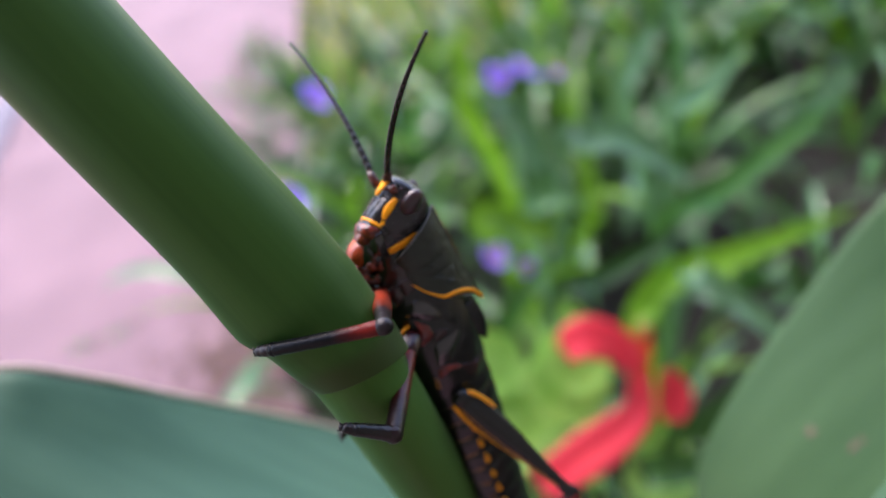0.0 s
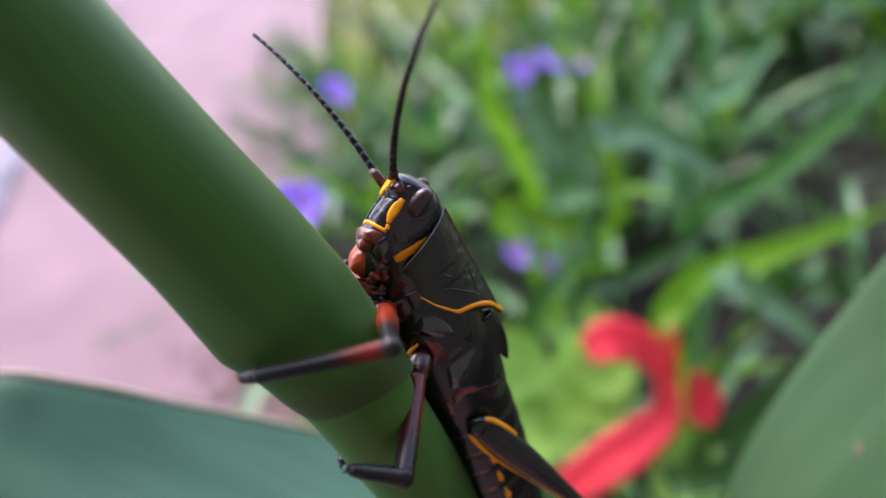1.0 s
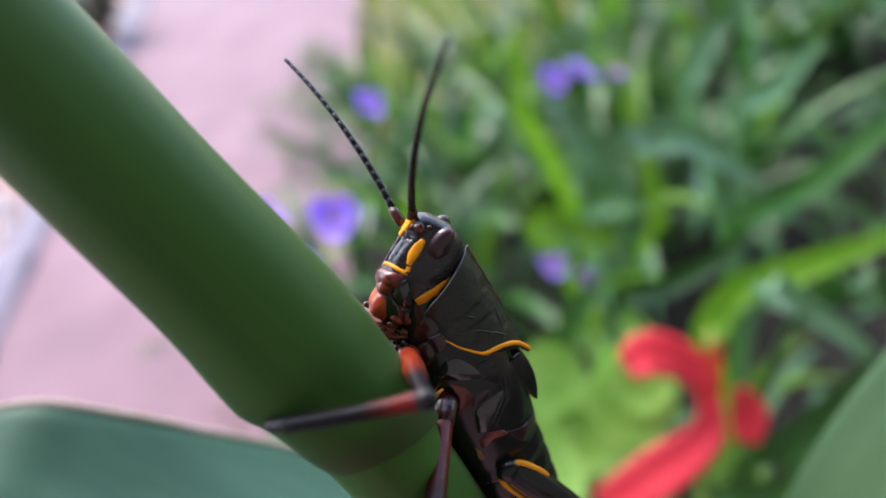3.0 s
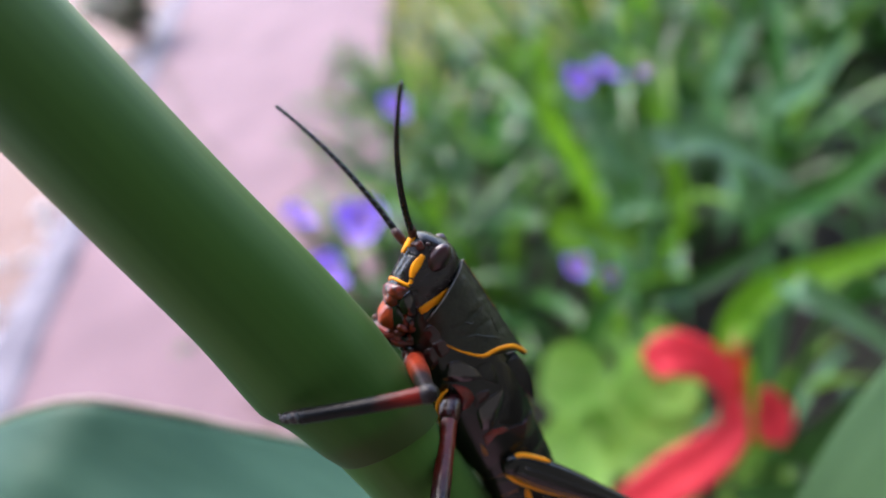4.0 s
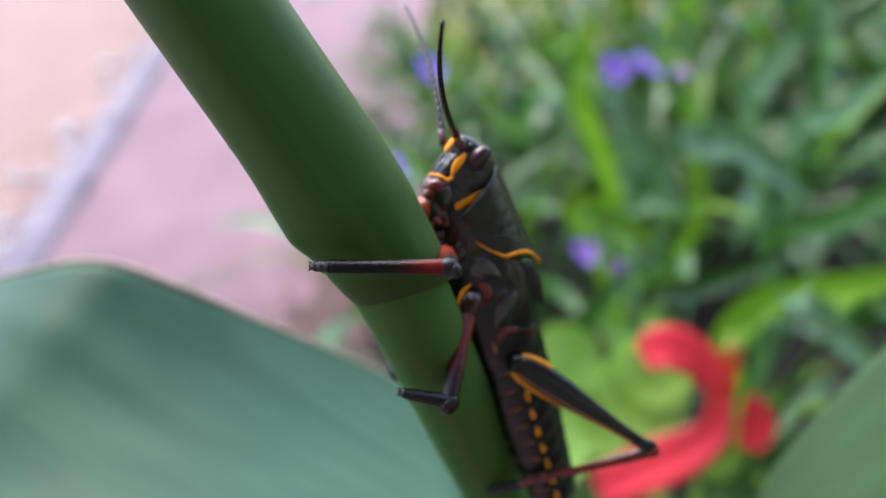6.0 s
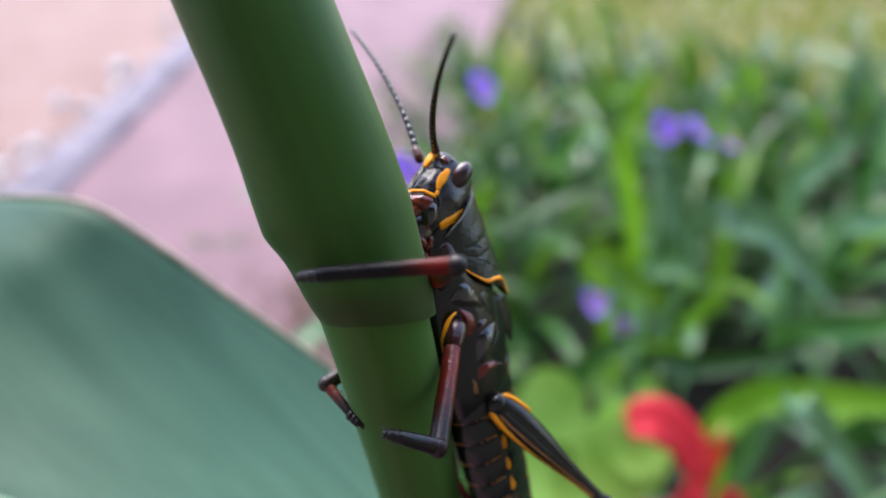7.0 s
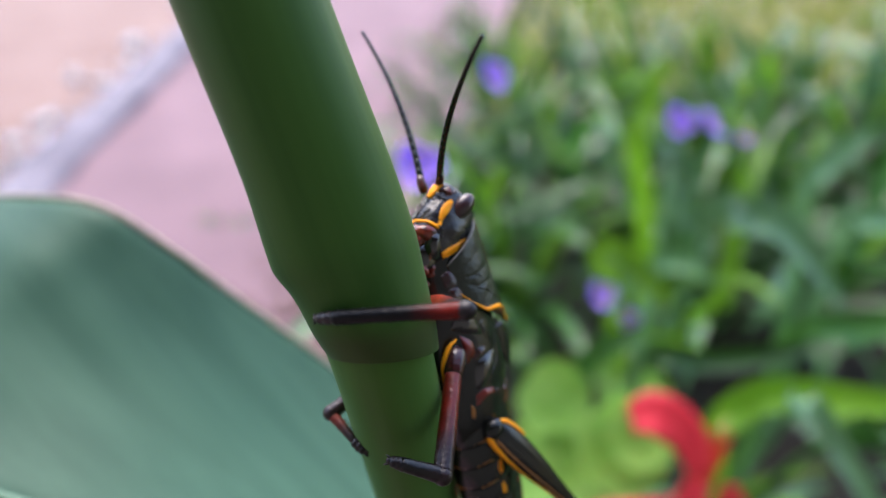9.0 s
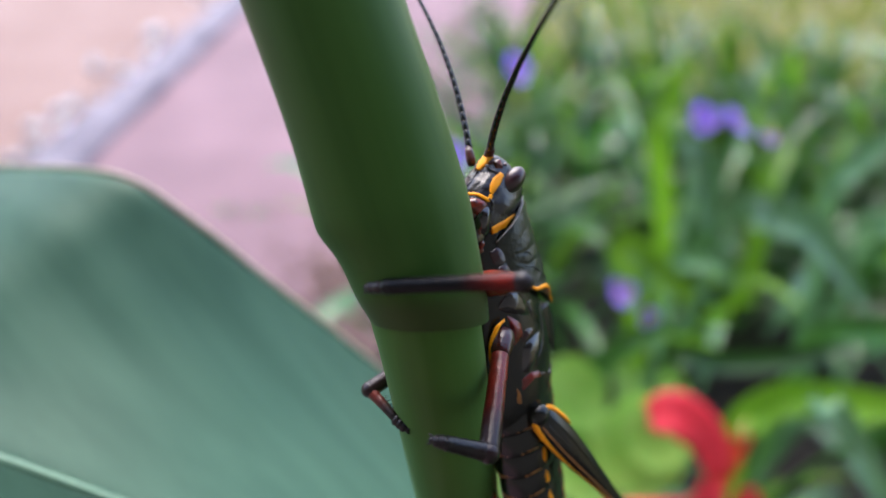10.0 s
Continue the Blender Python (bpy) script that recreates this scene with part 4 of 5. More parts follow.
def spiderwort(x, y, lift=0.0, leaves=10, size=1.0):
    p = empty("spiderwort", pose(x, y, lift, 0, 0, rng.uniform(0, 360)), "spiderwort clump with arching strap-shaped green leaves", "plant", "spiderworts in the bed")
    for k in range(leaves):
        ob = new("leaf", rng.choice(STRAPS))
        ob.parent = p
        s = size * rng.uniform(0.75, 1.2)
        ob.matrix_basis = pose(rng.uniform(-0.02, 0.02), rng.uniform(-0.02, 0.02), rng.uniform(-0.004, 0.02), 0, rng.uniform(-10, 10), k * 137.5) @ Matrix.Diagonal((s, s, s, 1))
    return p


for gx in range(-1, 13):
    for gy in range(0, 9):
        x, y = -0.02 + gx * 0.125 + rng.uniform(-0.04, 0.04), 0.22 + gy * 0.115 + rng.uniform(-0.035, 0.035)
        if x < -0.06 + 0.22 * max(0, y - 0.55) or (x < 0.24 and y < 0.26) or (x < 0.05 and y < 0.36):
            continue
        shady = 0.46 < x < 0.86 and 0.38 < y < 0.72
        if 0.20 < x < 0.34 and 0.32 < y < 0.47:
            continue
        spiderwort(x, y, 0, 6 if shady else 8 if y < 0.55 else 12, 0.50 if shady else 0.56 if y < 0.45 else 0.68 if y < 0.55 else 0.86)
# low growth that spills from the bed over the path's edge
for k in range(22):
    y = 0.95 + 0.9 * rng.random()
    spiderwort(-0.09 + 0.19 * max(0, y - 0.8) + rng.uniform(-0.05, 0.06), y, 0.012, 7, rng.uniform(0.16, 0.34))


spiderwort(0.196, 0.272, 0, 6, 0.50)
spiderwort(0.206, 0.230, 0, 6, 0.50)
spiderwort(0.259, 0.305, 0, 6, 0.48)
spiderwort(0.142, 0.219, 0, 6, 0.54)
CLUMPS = [empty("spiderwort", Matrix.Translation((x, y, -0.005)), "large spiderwort clump with long arching strap leaves", "plant", "spiderworts in the bed") for x, y in ((0.20, 0.42), (0.15, 0.32), (0.22, 0.27), (0.31, 0.38), (0.14, 0.20))]


def long_leaf(points, width, mat):
    """One long strap leaf from the soil through the given points, channelled along its middle."""
    p = [Vector(q) for q in points]
    plant = min(CLUMPS, key=lambda e: (e.matrix_basis.translation.xy - (p[0].xy + Vector((0.02, 0.05)))).length)
    root = plant.matrix_basis.translation
    c = spline([root, (root + p[0]) * 0.5 + Vector((0.01, 0.02, 0.05))] + points, 40)
    bm = bmesh.new()
    rows = []
    for i in range(41):
        d = Vector(c[min(i + 1, 40)] - c[max(i - 1, 0)]).normalized()
        s = d.cross(Vector((0.05, -0.6, 0.8))).normalized()
        up = s.cross(d).normalized()
        u = i / 40
        h = width * 0.5 * (0.5 + 0.6 * min(1, u * 2.5)) * (1 - u ** 7) + 0.0003
        q = Vector(c[i]) - root
        rows.append([q + s * h + up * h * 0.3, q + s * h * 0.5 + up * h * 0.08, q, q - s * h * 0.5 + up * h * 0.08, q - s * h + up * h * 0.3])
    skin(bm, rows, closed=False)
    part("leaf", bm, mat, plant)


long_leaf([(0.176, 0.327, 0.333), (0.194, 0.326, 0.336), (0.213, 0.32, 0.333), (0.228, 0.307, 0.32), (0.249, 0.285, 0.296)], 0.0215, M_BLADE3)
long_leaf([(0.188, 0.32, 0.269), (0.198, 0.337, 0.294), (0.204, 0.361, 0.327), (0.205, 0.377, 0.349)], 0.0132, M_BLADE2)
long_leaf([(0.143, 0.325, 0.292), (0.159, 0.328, 0.301), (0.173, 0.324, 0.299), (0.18, 0.316, 0.29)], 0.0112, M_BLADE3)
long_leaf([(0.105, 0.31, 0.319), (0.124, 0.302, 0.314), (0.145, 0.287, 0.299)], 0.0171, M_BLADE2)
long_leaf([(0.145, 0.209, 0.282), (0.159, 0.217, 0.296), (0.179, 0.218, 0.303), (0.225, 0.21, 0.305), (0.285, 0.201, 0.309)], 0.0150, M_BLADE2)
long_leaf([(0.207, 0.268, 0.292), (0.251, 0.267, 0.302), (0.295, 0.268, 0.315), (0.352, 0.269, 0.331)], 0.0130, M_BLADE)
long_leaf([(0.297, 0.379, 0.291), (0.333, 0.38, 0.301), (0.379, 0.387, 0.324)], 0.0173, M_BLADE3)
long_leaf([(0.287, 0.423, 0.289), (0.31, 0.438, 0.315), (0.343, 0.45, 0.339)], 0.0166, M_BLADE3)
long_leaf([(0.07, 0.242, 0.248), (0.084, 0.256, 0.27), (0.103, 0.266, 0.288), (0.129, 0.27, 0.301)], 0.0138, M_BLADE)
long_leaf([(0.175, 0.205, 0.313), (0.193, 0.189, 0.298), (0.212, 0.17, 0.277)], 0.0113, M_BLADE3)
long_leaf([(0.128, 0.145, 0.279), (0.165, 0.147, 0.292), (0.198, 0.151, 0.306)], 0.0152, M_BLADE)
long_leaf([(0.127, 0.259, 0.286), (0.154, 0.255, 0.288), (0.187, 0.253, 0.294), (0.216, 0.255, 0.304)], 0.0118, M_BLADE)
long_leaf([(0.168, 0.401, 0.341), (0.176, 0.383, 0.32), (0.181, 0.361, 0.293)], 0.0145, M_BLADE3)
long_leaf([(0.096, 0.137, 0.288), (0.121, 0.13, 0.285), (0.15, 0.127, 0.29)], 0.0119, M_BLADE)
long_leaf([(0.166, 0.463, 0.31), (0.176, 0.484, 0.339), (0.187, 0.506, 0.372)], 0.0185, M_BLADE2)
long_leaf([(0.293, 0.289, 0.285), (0.336, 0.294, 0.303), (0.393, 0.300, 0.326)], 0.0140, M_BLADE3)
long_leaf([(0.215, 0.191, 0.306), (0.23, 0.176, 0.29), (0.247, 0.164, 0.279)], 0.0127, M_BLADE)


def petal_mesh(length, width, cup, mat, name="petal", curl=0.0):
    bm = bmesh.new()
    rows = []
    for i in range(9):
        u = i / 8
        w = width * 0.5 * math.sin(math.pi * min(1, 0.12 + 0.80 * u)) ** 0.7
        a = curl * u
        x = length * (math.sin(a) / curl if curl else u)
        z = length * ((1 - math.cos(a)) / curl if curl else 0)
        rows.append([(x, w * v, z + cup * w * v * v) for v in (-1, -0.5, 0, 0.5, 1)])
    skin(bm, rows, closed=False)
    back = [[(x, y, z - 0.0004) for x, y, z in r] for r in rows]
    skin(bm, back, closed=False)
    return mesh(name, bm, mat)


PETAL = petal_mesh(0.0165, 0.018, 0.25, M_PURPLE, "petal", 0.5)


bm = bmesh.new()
tube(bm, [(0, 0, 0), (0.003, 0, 0.006)], 0.0003, 5)
ball(bm, (0.003, 0, 0.0065), (0.0006, 0.0006, 0.0005), 6, 5)
STAMEN = mesh("stamen", bm, M_ANTHER)


def violet_flower(x, y, z, size, tilt, turn, foot):
    f = empty("spiderwort_flower", pose(x, y, z, tilt, 0, turn), "three-petalled violet spiderwort flower on a green stalk", "flower", "violet flowers")
    for k in range(3):
        ob = new("petal", PETAL)
        ob.parent = f
        ob.matrix_basis = pose(0, 0, 0, 0, -12, 120 * k) @ Matrix.Diagonal((size, size, size, 1))
    for k in range(6):
        ob = new("stamen", STAMEN)
        ob.parent = f
        ob.matrix_basis = pose(0, 0, 0, 0, 0, 60 * k)
    inv = f.matrix_basis.inverted()
    bm = bmesh.new()
    tube(bm, spline([inv @ Vector((foot[0], foot[1], 0.0)), inv @ Vector(((x + foot[0]) / 2 + 0.01, (y + foot[1]) / 2, z * 0.6)), Vector((0, 0, -0.001))], 14), 0.0016, 8)
    part("stalk", bm, M_BLADE, f)


for x, y, z, s, tilt, turn in ((0.1987, 0.4723, 0.3304, 0.85, 60, 10), (0.2203, 0.4671, 0.3293, 1.0, 50, 80), (0.1196, 0.3405, 0.2633, 0.7, 45, 30), (0.1425, 0.3417, 0.2426, 0.5, 70, 0),
                               (-0.0051, 0.3814, 0.3388, 1.1, 50, 20), (0.0521, 0.5024, 0.3553, 0.95, 60, 50), (-0.0386, 0.3596, 0.3261, 1.0, 65, 70), (-0.0488, 0.4283, 0.3346, 0.95, 60, 90), (0.2636, 0.4866, 0.3072, 0.4, 25, 0)):
    nearer = Vector((0.005, 0.004, 0.546)).lerp(Vector((x, y, z)), 0.86)
    violet_flower(*nearer, s * 0.88, tilt * 0.85, turn, (x + 0.03, y + 0.03))


# ------------------------------------------------------------ red blossom with lime leaves
red = empty("red_flower", pose(0.1416, 0.2013, 0.2894), "red flower with curling petals on a yellow-green stalk", "flower")
inv = red.matrix_basis.inverted()


def ribbon(points, widths, mat, name, parent, face, label=""):
    """A thick, cupped petal along a curved line; face: the way its flat side looks."""
    c, w = spline(points, 24), spline([(v,) for v in widths], 24)
    bm = bmesh.new()
    rows = []
    for i in range(25):
        d = Vector(c[min(i + 1, 24)] - c[max(i - 1, 0)]).normalized()
        s = d.cross(Vector(face)).normalized()
        nn = s.cross(d).normalized()
        h = max(0.0005, w[i][0] / 2)
        p = inv @ Vector(c[i])
        rows.append([p + s * h * a + nn * (0.22 * h * a * a) for a in (-1, -0.6, -0.2, 0.2, 0.6, 1)] + [p + s * h * a + nn * (0.22 * h * a * a - 0.0012) for a in (1, 0.6, 0.2, -0.2, -0.6, -1)])
    skin(bm, rows)
    part(name, bm, mat, parent, label)


FACE = (-0.25, -0.55, 0.8)
ribbon([(0.0973, 0.2001, 0.3067), (0.1083, 0.1988, 0.3116), (0.1217, 0.1921, 0.3042), (0.1280, 0.1816, 0.2895)], (0.013, 0.021, 0.018, 0.010), M_PETAL, "petal", red, FACE)
ribbon([(0.1283, 0.1812, 0.2857), (0.1186, 0.1739, 0.2705), (0.0918, 0.1726, 0.2625), (0.0616, 0.1732, 0.2551)], (0.009, 0.017, 0.023, 0.017), M_PETAL, "petal", red, FACE)
ribbon([(0.1536, 0.1938, 0.2644), (0.1531, 0.1858, 0.2524), (0.1461, 0.1788, 0.2414)], (0.007, 0.018, 0.012), M_PETAL, "petal", red, FACE)
ribbon([(0.1447, 0.2006, 0.2966), (0.1347, 0.1912, 0.2811), (0.1261, 0.183, 0.2664)], (0.007, 0.011, 0.008), M_PETAL2, "petal", red, FACE)
bm = bmesh.new()
tube(bm, [inv @ Vector(p) for p in spline([(0.1427, 0.1986, 0.2946), (0.152, 0.215, 0.285), (0.165, 0.235, 0.20), (0.17, 0.24, -0.005)], 20)], 0.0024, 10)
part("stalk", bm, M_YGSTEM, red, "yellow-green stalk")


def round_leaf(p, size, tilt, lean, turn, group):
    lf = empty("lime_leaf_plant", pose(*p, tilt, lean, turn), "low plant with a rounded lime-green leaf", "plant", group)
    bm = bmesh.new()
    rows = []
    for i in range(9):
        r = size * i / 8
        rows.append([(r * math.cos(a) * (1 + 0.06 * math.sin(5 * a)), r * math.sin(a) * (1 + 0.06 * math.cos(4 * a)), 0.25 * r * r / size - 0.0008 * (i % 2)) for a in [2 * math.pi * k / 24 for k in range(24)]])
    skin(bm, rows, caps=False)
    part("leaf", bm, M_LIME, lf)
    iv = lf.matrix_basis.inverted()
    bm = bmesh.new()
    tube(bm, [iv @ Vector(q) for q in spline([p, (p[0] + 0.01, p[1] + 0.01, p[2] * 0.5), (p[0] + 0.015, p[1] + 0.015, -0.005)], 10)], 0.0014, 8)
    part("stalk", bm, M_LIME, lf)


for p, s, tilt, lean, turn in (((0.1035, 0.2159, 0.2675), 0.026, 50, 5, 0), ((0.0713, 0.2129, 0.253), 0.018, 40, -10, 30), ((0.1231, 0.2352, 0.2705), 0.022, 55, 0, 60), ((0.1357, 0.1799, 0.2028), 0.024, 45, 0, 15), ((0.085, 0.20, 0.225), 0.024, 40, 8, 80), ((0.06, 0.235, 0.23), 0.02, 50, -5, 10), ((0.0693, 0.2395, 0.2733), 0.022, 48, 4, 20), ((0.1032, 0.2506, 0.2686), 0.018, 52, 4, 70), ((0.0426, 0.1873, 0.2827), 0.02, 42, 4, 40), ((0.1099, 0.2145, 0.2797), 0.018, 50, 4, 0)):
    round_leaf(p, s, tilt, lean, turn, "lime-green leaves round the red flower")

# ------------------------------------------------------------ lawn, weeds, litter
bm = bmesh.new()
for k in range(12000):
    y = 1.06 + 5.0 * rng.random() ** 1.7
    x = 0.07 + 0.20 * (y - 1.06) + 2.8 * rng.random()
    h, a, w = rng.uniform(0.04, 0.10), rng.uniform(0, 6.28), rng.uniform(0.003, 0.006)
    s = Vector((math.cos(a), math.sin(a), 0)) * w
    lean = Vector((rng.uniform(-0.03, 0.03), rng.uniform(-0.03, 0.03), h))
    p = Vector((x, y, -0.005))
    q = [bm.verts.new(v) for v in (p - s, p + s, p + lean * 0.6 + s * 0.8, p + lean * 1.0, p + lean * 0.6 - s * 0.8)]
    bm.faces.new(q)
thing("lawn_grass", bm, M_GRASS, "yellow-green lawn grass behind the flower bed", "grass", kind="stuff")


bm = bmesh.new()
slab(bm, [(0.09, 1.10), (1.62, 1.06), (1.62, -1.35), (20, -1.35), (34, 34), (8, 34), (3.1, 9.0), (1.26, 5.0), (0.46, 2.65)], -0.03, 0.004)
thing("lawn", bm, M_LAWN, "patchy tan and yellow-green lawn behind the bed", "lawn", kind="structure", smooth=False)
# crumbs of soil and dry bits washed out of the bed onto the path
crumb_rng = random.Random(11)
bm = bmesh.new()
for k in range(1500):
    y = crumb_rng.uniform(0.30, 0.95)
    x = -0.055 - 0.06 * abs(crumb_rng.gauss(0, 1)) - 0.06 * math.exp(-((y - 0.6) / 0.15) ** 2) * crumb_rng.random()
    r = crumb_rng.uniform(0.0015, 0.0055)
    m = pose(x, y, 0.012 + r * 0.4, 0, 0, crumb_rng.uniform(0, 360)) @ Matrix.Diagonal((r * crumb_rng.uniform(0.8, 1.8), r, r * 0.6, 1))
    bmesh.ops.create_icosphere(bm, subdivisions=1, radius=1, matrix=m)
thing("soil_crumbs", bm, M_CRUMB, "brown soil crumbs and dry bits at the path's edge", "soil", kind="stuff", smooth=False)


def weed(x, y, n, size, label):
    w = empty("weed", pose(x, y, 0.012, 0, 0, rng.uniform(0, 360)), label, "plant", "weeds on the path")
    for k in range(n):
        ob = new("leaf", STRAPS[k % 15])
        ob.parent = w
        ob.matrix_basis = pose(0, 0, 0, 0, 58, k * 137.5) @ Matrix.Diagonal((size, size, size, 1))


for x, y in ((-0.325, 0.815), (-0.275, 0.812)):
    weed(x, y, 8, 0.13, "small grassy weed in the pink path")


def shrub(x, y, z0, height):
    """A thin-stemmed shrub: leaning twigs with small dark leaves."""
    p = empty("shrub", pose(x, y, z0), "small shrub with thin stems and dark green leaves", "plant")
    bm = bmesh.new()
    rows = []
    for i in range(7):
        u = i / 6
        w = 0.017 * math.sin(math.pi * min(1, 0.08 + 0.9 * u))
        rows.append([(0.065 * u, -w, 0.004 * u), (0.065 * u, 0, 0), (0.065 * u, w, 0.004 * u)])
    skin(bm, rows, closed=False)
    lf = mesh("leaf", bm, M_DARKLEAF)
    for k in range(20):
        a = k * 2.4
        tip = Vector((0.16 * math.cos(a), 0.16 * math.sin(a), height * rng.uniform(0.7, 1.0)))
        path = spline([(0.01 * math.cos(a), 0.01 * math.sin(a), 0), tuple(tip * 0.5 + Vector((0, 0, 0.03))), tuple(tip)], 10)
        bm = bmesh.new()
        tube(bm, path, [0.004 - 0.00025 * i for i in range(11)], 6)
        part("twig", bm, M_TWIG, p, "thin brown twig")
        for i in range(3, 11):
            for s in (0, 1):
                ob = new("leaf", lf)
                ob.parent = p
                ob.matrix_basis = pose(*path[i], rng.uniform(-30, 30), rng.uniform(-30, 30), rng.uniform(0, 360))


shrub(-0.64, 3.15, 0.005, 0.34)
bm = bmesh.new()
tube(bm, spline([(-0.60, 3.10, 0.02), (-0.52, 2.75, 0.05), (-0.44, 2.25, 0.03), (-0.34, 1.75, 0.02), (-0.24, 1.42, 0.018)], 30), [0.006 - 0.00012 * k for k in range(31)], 8)
thing("fallen_twig", bm, M_TWIG, "thin bare brown twig lying across the pink path", "twig")

# ------------------------------------------------------------ unseen dark wall, added behind the camera to shade the near sides
bm = bmesh.new()
slab(bm, [(-8, -1.6), (8, -1.6), (8, -1.4), (-8, -1.4)], -0.05, 4.6)
thing("shade_wall_behind", bm, M_SHADE_SLAB, "unseen dark wall added behind the camera to block light", "wall", kind="structure", smooth=False)


# unseen overhead slab, added to keep sky light off camera-facing surfaces
bm = bmesh.new()
slab(bm, [(-8, -1.4), (8, -1.4), (8, -0.40), (-8, -0.40)], 2.55, 2.70)
thing("shade_slab_above", bm, M_SHADE_SLAB, "unseen dark slab added overhead to block sky light", "roof", kind="structure", smooth=False)

# ------------------------------------------------------------ how the grasshopper moves


def aimed(root, way, up):
    """A pose at root (body units) whose x axis points along way and whose z axis leans to up."""
    x = Vector(way).normalized()
    y = Vector(up).cross(x).normalized()
    z = x.cross(y)
    m = Matrix((x, y, z)).transposed().to_4x4()
    m.translation = Vector(root) * U
    return m


def insect_pose(t):
    ts = [r[0] for r in INSECT]
    return pose(*INSECT[ts.index(t)][1:])


def to_body(t, p):
    q = insect_pose(t).inverted() @ Vector(p)
    return q / U


FAR_ANTENNA = [
    (0, 0.80, -0.59, -0.10), (0.5, 0.81, -0.56, -0.16), (1, 0.84, -0.48, -0.27), (1.5, 0.82, -0.57, -0.10),
    (2, 0.84, -0.52, -0.12), (2.5, 0.82, -0.56, -0.12), (4, 0.88, -0.40, -0.24), (4.5, 0.83, -0.52, -0.20),
    (5, 0.79, -0.60, -0.14), (6.5, 0.71, -0.66, 0.25), (7, 0.72, -0.67, 0.19), (7.5, 0.83, -0.55, 0.19),
    (8, 0.84, -0.54, 0.20), (8.5, 0.80, -0.57, 0.25), (9, 0.87, -0.48, 0.17), (9.5, 0.80, -0.55, 0.29),
    (10, 0.87, -0.46, 0.22)]
NEAR_ANTENNA = [
    (0, 0.66, 0.61, 0.45), (0.5, 0.64, 0.62, 0.45), (1, 0.64, 0.62, 0.46), (1.5, 0.64, 0.62, 0.45),
    (2, 0.66, 0.59, 0.47), (2.5, 0.64, 0.60, 0.49), (4, 0.71, 0.62, 0.34), (4.5, 0.70, 0.54, 0.47),
    (5, 0.72, 0.58, 0.37), (6.5, 0.53, 0.84, -0.14), (7, 0.52, 0.83, -0.24), (7.5, 0.57, 0.80, -0.19),
    (8, 0.56, 0.80, -0.21), (8.5, 0.63, 0.76, -0.11), (9, 0.65, 0.76, -0.04), (9.5, 0.66, 0.74, -0.09),
    (10, 0.62, 0.78, -0.05)]
HIND = [
    (0, -0.91, 0.20, 0.36), (0.5, -0.92, 0.12, 0.39), (1, -0.92, 0.07, 0.38), (1.5, -0.95, 0.00, 0.30),
    (2, -0.93, 0.00, 0.35), (2.5, -0.93, 0.00, 0.36), (4, -0.79, 0.06, 0.60), (4.5, -0.74, 0.11, 0.66),
    (5, -0.74, 0.19, 0.64), (6.3, -0.81, 0.285, 0.51), (6.5, -0.82, 0.30, 0.49), (7, -0.90, 0.20, 0.40), (7.5, -0.90, 0.20, 0.38),
    (8, -0.90, 0.17, 0.39), (8.5, -0.91, 0.11, 0.40), (9, -0.90, 0.08, 0.42), (9.5, -0.92, 0.07, 0.38),
    (10, -0.91, 0.08, 0.40)]
FORE_ROWS = [
    (0, 0.26, 0.96, 0.07, 0.10, -0.32, -0.94), (0.5, 0.23, 0.97, 0.10, 0.12, -0.26, -0.96), (1, 0.24, 0.96, 0.12, 0.11, -0.27, -0.96),
    (1.5, 0.26, 0.96, 0.14, 0.11, -0.30, -0.95), (2, 0.23, 0.96, 0.14, 0.13, -0.24, -0.96), (2.5, 0.25, 0.95, 0.18, 0.12, -0.27, -0.96),
    (4, 0.22, 0.96, 0.17, 0.24, -0.22, -0.94), (4.5, 0.22, 0.95, 0.23, 0.31, -0.13, -0.94), (5, 0.27, 0.95, 0.18, 0.31, -0.16, -0.94),
    (6.5, 0.25, 0.96, -0.16, 0.25, -0.51, -0.82), (7, 0.34, 0.90, -0.25, 0.17, -0.66, -0.74), (7.5, 0.31, 0.91, -0.27, 0.16, -0.68, -0.72),
    (8, 0.29, 0.92, -0.27, 0.13, -0.70, -0.71), (8.5, 0.31, 0.91, -0.28, 0.10, -0.76, -0.65), (9, 0.27, 0.94, -0.24, 0.14, -0.69, -0.72),
    (9.5, 0.33, 0.90, -0.27, 0.07, -0.77, -0.63), (10, 0.29, 0.91, -0.28, 0.10, -0.77, -0.63)]
MIDDLE_ROWS = [
    (0, -0.186, 0.911, -0.369, 0.718, 0.184, -0.671), (0.5, -0.276, 0.892, -0.357, 0.733, 0.175, -0.658), (1, -0.268, 0.898, -0.349, 0.784, 0.326, -0.529),
    (5, -0.332, 0.838, -0.434, 0.824, 0.379, -0.421), (6.5, -0.555, 0.545, -0.628, 0.485, -0.216, -0.848), (7, -0.481, 0.537, -0.692, 0.695, -0.077, -0.715),
    (7.5, -0.504, 0.549, -0.666, 0.625, -0.043, -0.779), (8, -0.487, 0.560, -0.670, 0.626, -0.142, -0.767), (8.5, -0.502, 0.519, -0.692, 0.663, -0.169, -0.729),
    (9, -0.530, 0.538, -0.656, 0.652, -0.238, -0.720), (9.5, -0.350, 0.622, -0.700, 0.585, -0.229, -0.778), (10, -0.414, 0.583, -0.699, 0.611, -0.201, -0.766)]
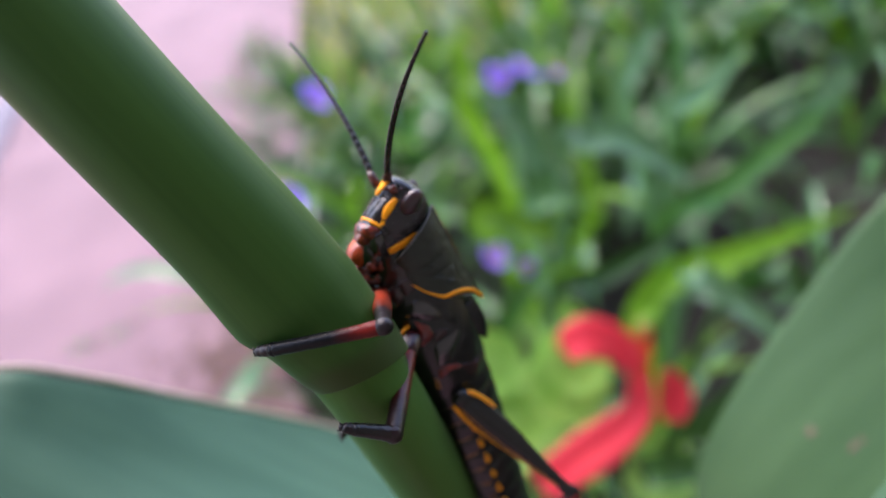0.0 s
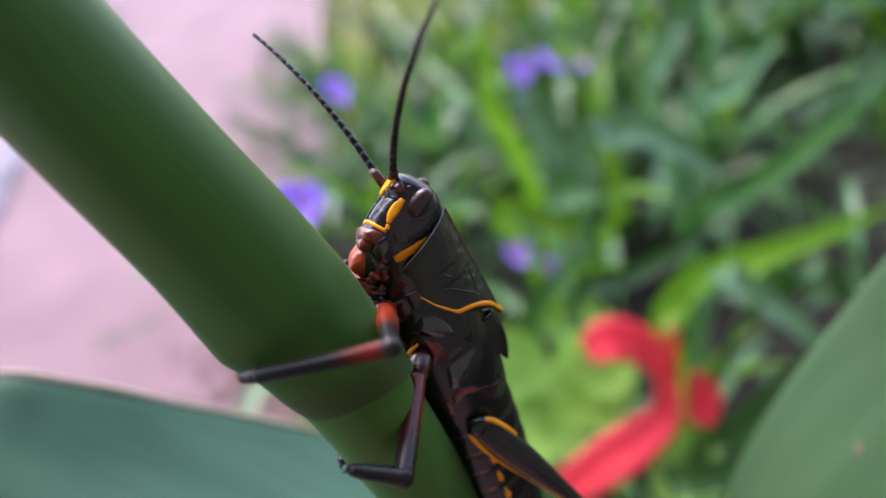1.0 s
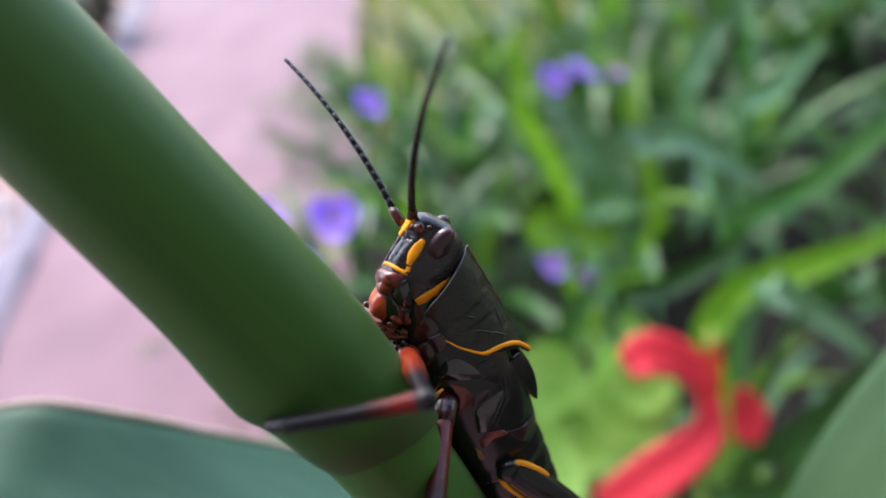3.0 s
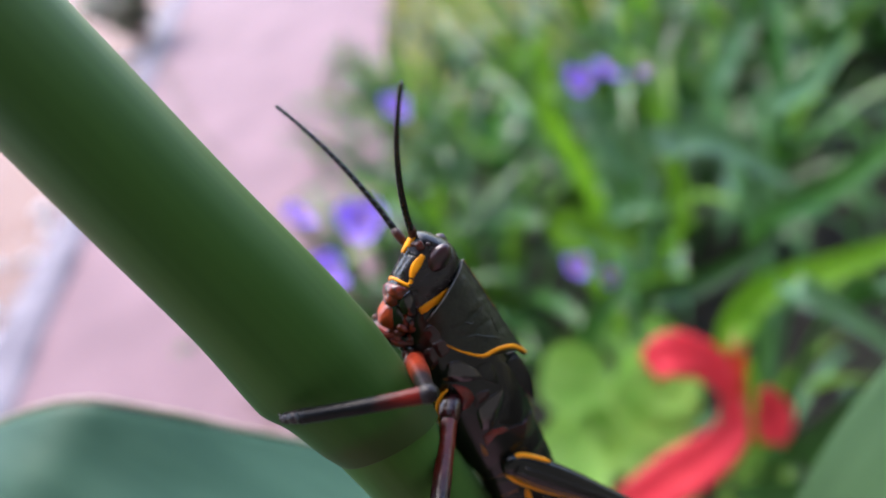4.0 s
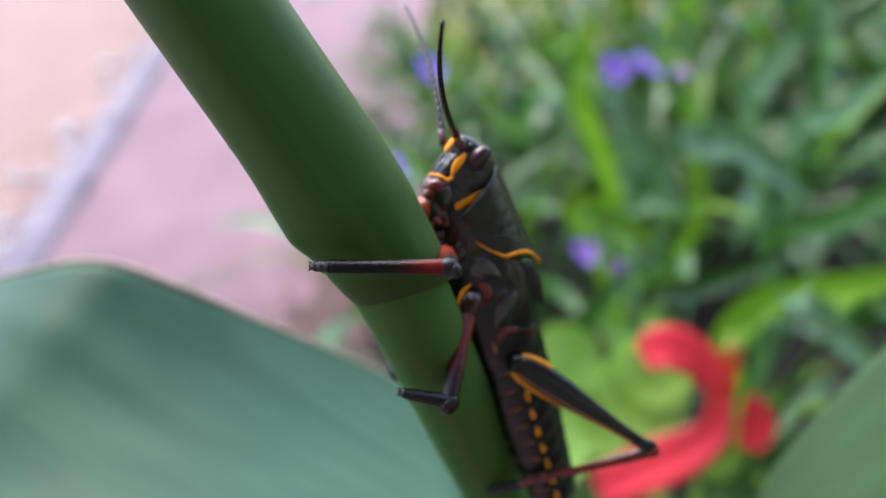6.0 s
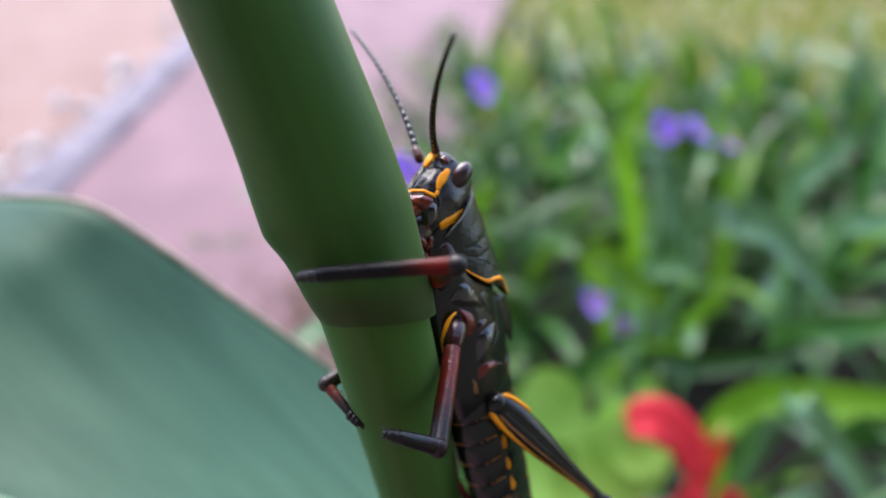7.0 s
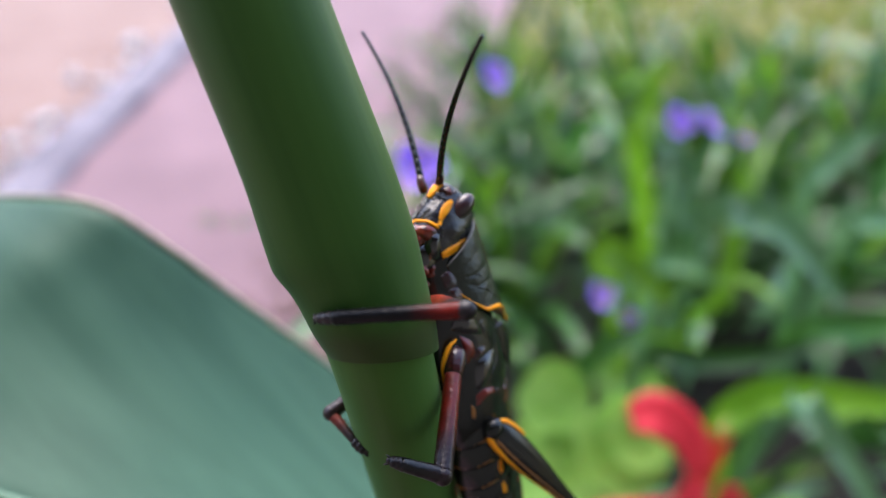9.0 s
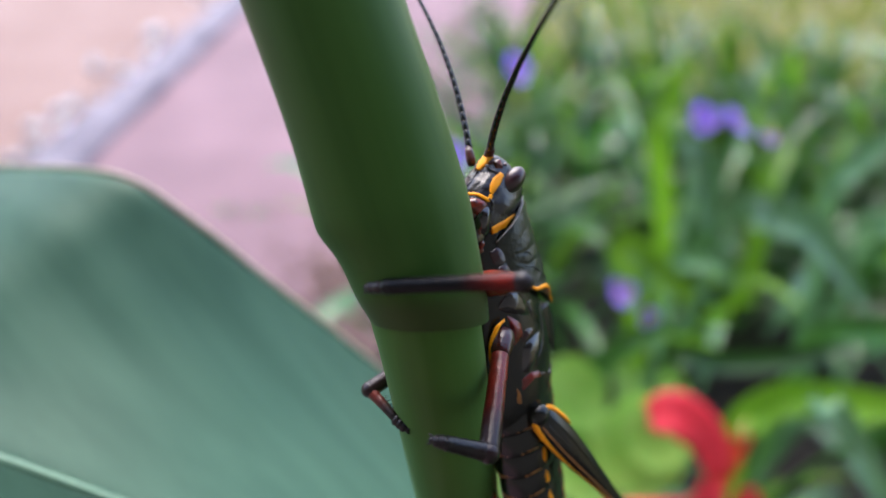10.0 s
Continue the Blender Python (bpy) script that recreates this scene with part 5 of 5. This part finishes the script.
# the hidden legs: knee and foot in the place's own space
FAR_MIDDLE = [(0, -0.0005, 0.0500, 0.4975, -0.0046, 0.0456, 0.4968), (2.5, -0.0005, 0.0500, 0.4975, -0.0046, 0.0456, 0.4968), (5, -0.0010, 0.0495, 0.4975, -0.0034, 0.0425, 0.4970), (6.5, -0.0040, 0.0462, 0.4990, -0.0022, 0.0418, 0.4975),
              (7, -0.0046, 0.0448, 0.4986, -0.0012, 0.0408, 0.4972), (10, -0.0047, 0.0446, 0.4978, -0.0010, 0.0408, 0.4968)]
HIND_FOOT = (0.004, 0.040, 0.478)


def glide(rows, t):
    ts = [r[0] for r in rows]
    return [float(np.interp(t, ts, [r[k] for r in rows])) for k in range(1, len(rows[0]))]


def motions():
    times = [r[0] for r in INSECT]
    walk(grasshopper, [(t, pose(*p)) for t, *p in INSECT])
    rows = {k: [] for k in ("f1", "f2", "m1", "m2", "fm1", "fm2", "ff1", "ff2", "h1", "h2", "g1", "g2")}
    for a, b, spec, table in (("f1", "f2", FORE, FORE_ROWS), ("m1", "m2", MIDDLE, MIDDLE_ROWS)):
        for t, *w in table:
            one, two = Vector(w[:3]).normalized(), Vector(w[3:]).normalized()
            knee = Vector(spec[0]) + one * spec[1]
            rows[a].append((t, aimed(spec[0], one, (1, 0.2, 0))))
            rows[b].append((t, aimed(knee, two, (0.3, 1, 0))))
    for i, t in enumerate(times):
        way = Vector(HIND[i][1:])
        root = Vector((-10.2, 3.4, 0.9))
        knee = root + way.normalized() * 20.5
        rows["h1"].append((t, aimed(root, way, (0.5, 0, 1))))
        rows["h2"].append((t, aimed(knee, to_body(t, HIND_FOOT) - knee, (-0.5, 0, -1))))
        root = Vector((-10, -2.6, 0.3))
        back = Vector((-1, -0.02, -0.12)).normalized()
        rows["g1"].append((t, aimed(root, back, (0, 0, 1))))
        rows["g2"].append((t, aimed(root + back * 20.5, (0.9, 0.05, -0.2), (0, 0, -1))))
        g = glide(FAR_MIDDLE, t)
        knee, foot = to_body(t, g[:3]), to_body(t, g[3:])
        root = Vector((0.2, -3.0, -0.8))
        one = (knee - root).normalized()
        rows["fm1"].append((t, aimed(knee - one * 12.0, one, (1, 0, 0))))
        rows["fm2"].append((t, aimed(knee, foot - knee, (0.3, 0, -1))))
        root, one, two = Vector((6.6, -2.6, -1.6)), Vector((0.2, -0.75, -0.6)).normalized(), Vector((-0.6, 0.6, 0.2)).normalized()
        rows["ff1"].append((t, aimed(root, one, (1, 0, 0))))
        rows["ff2"].append((t, aimed(root + one * 9.0, two, (1, 0, 0))))
    for key, ob in (("f1", fore[0]), ("f2", fore[1]), ("m1", middle[0]), ("m2", middle[1]), ("fm1", far_middle[0]), ("fm2", far_middle[1]), ("ff1", far_fore[0]), ("ff2", far_fore[1]), ("h1", hind[0]), ("h2", hind[1]), ("g1", far_hind[0]), ("g2", far_hind[1])):
        walk(ob, rows[key])
    walk(near_antenna, [(t, aimed((17.9, 0.5, 5.07), w, (-0.3, 0.3, 1))) for t, *w in NEAR_ANTENNA])
    walk(far_antenna, [(t, aimed((18.0, -0.9, 3.65), w, (0.0, -0.6, -1))) for t, *w in FAR_ANTENNA])


motions()
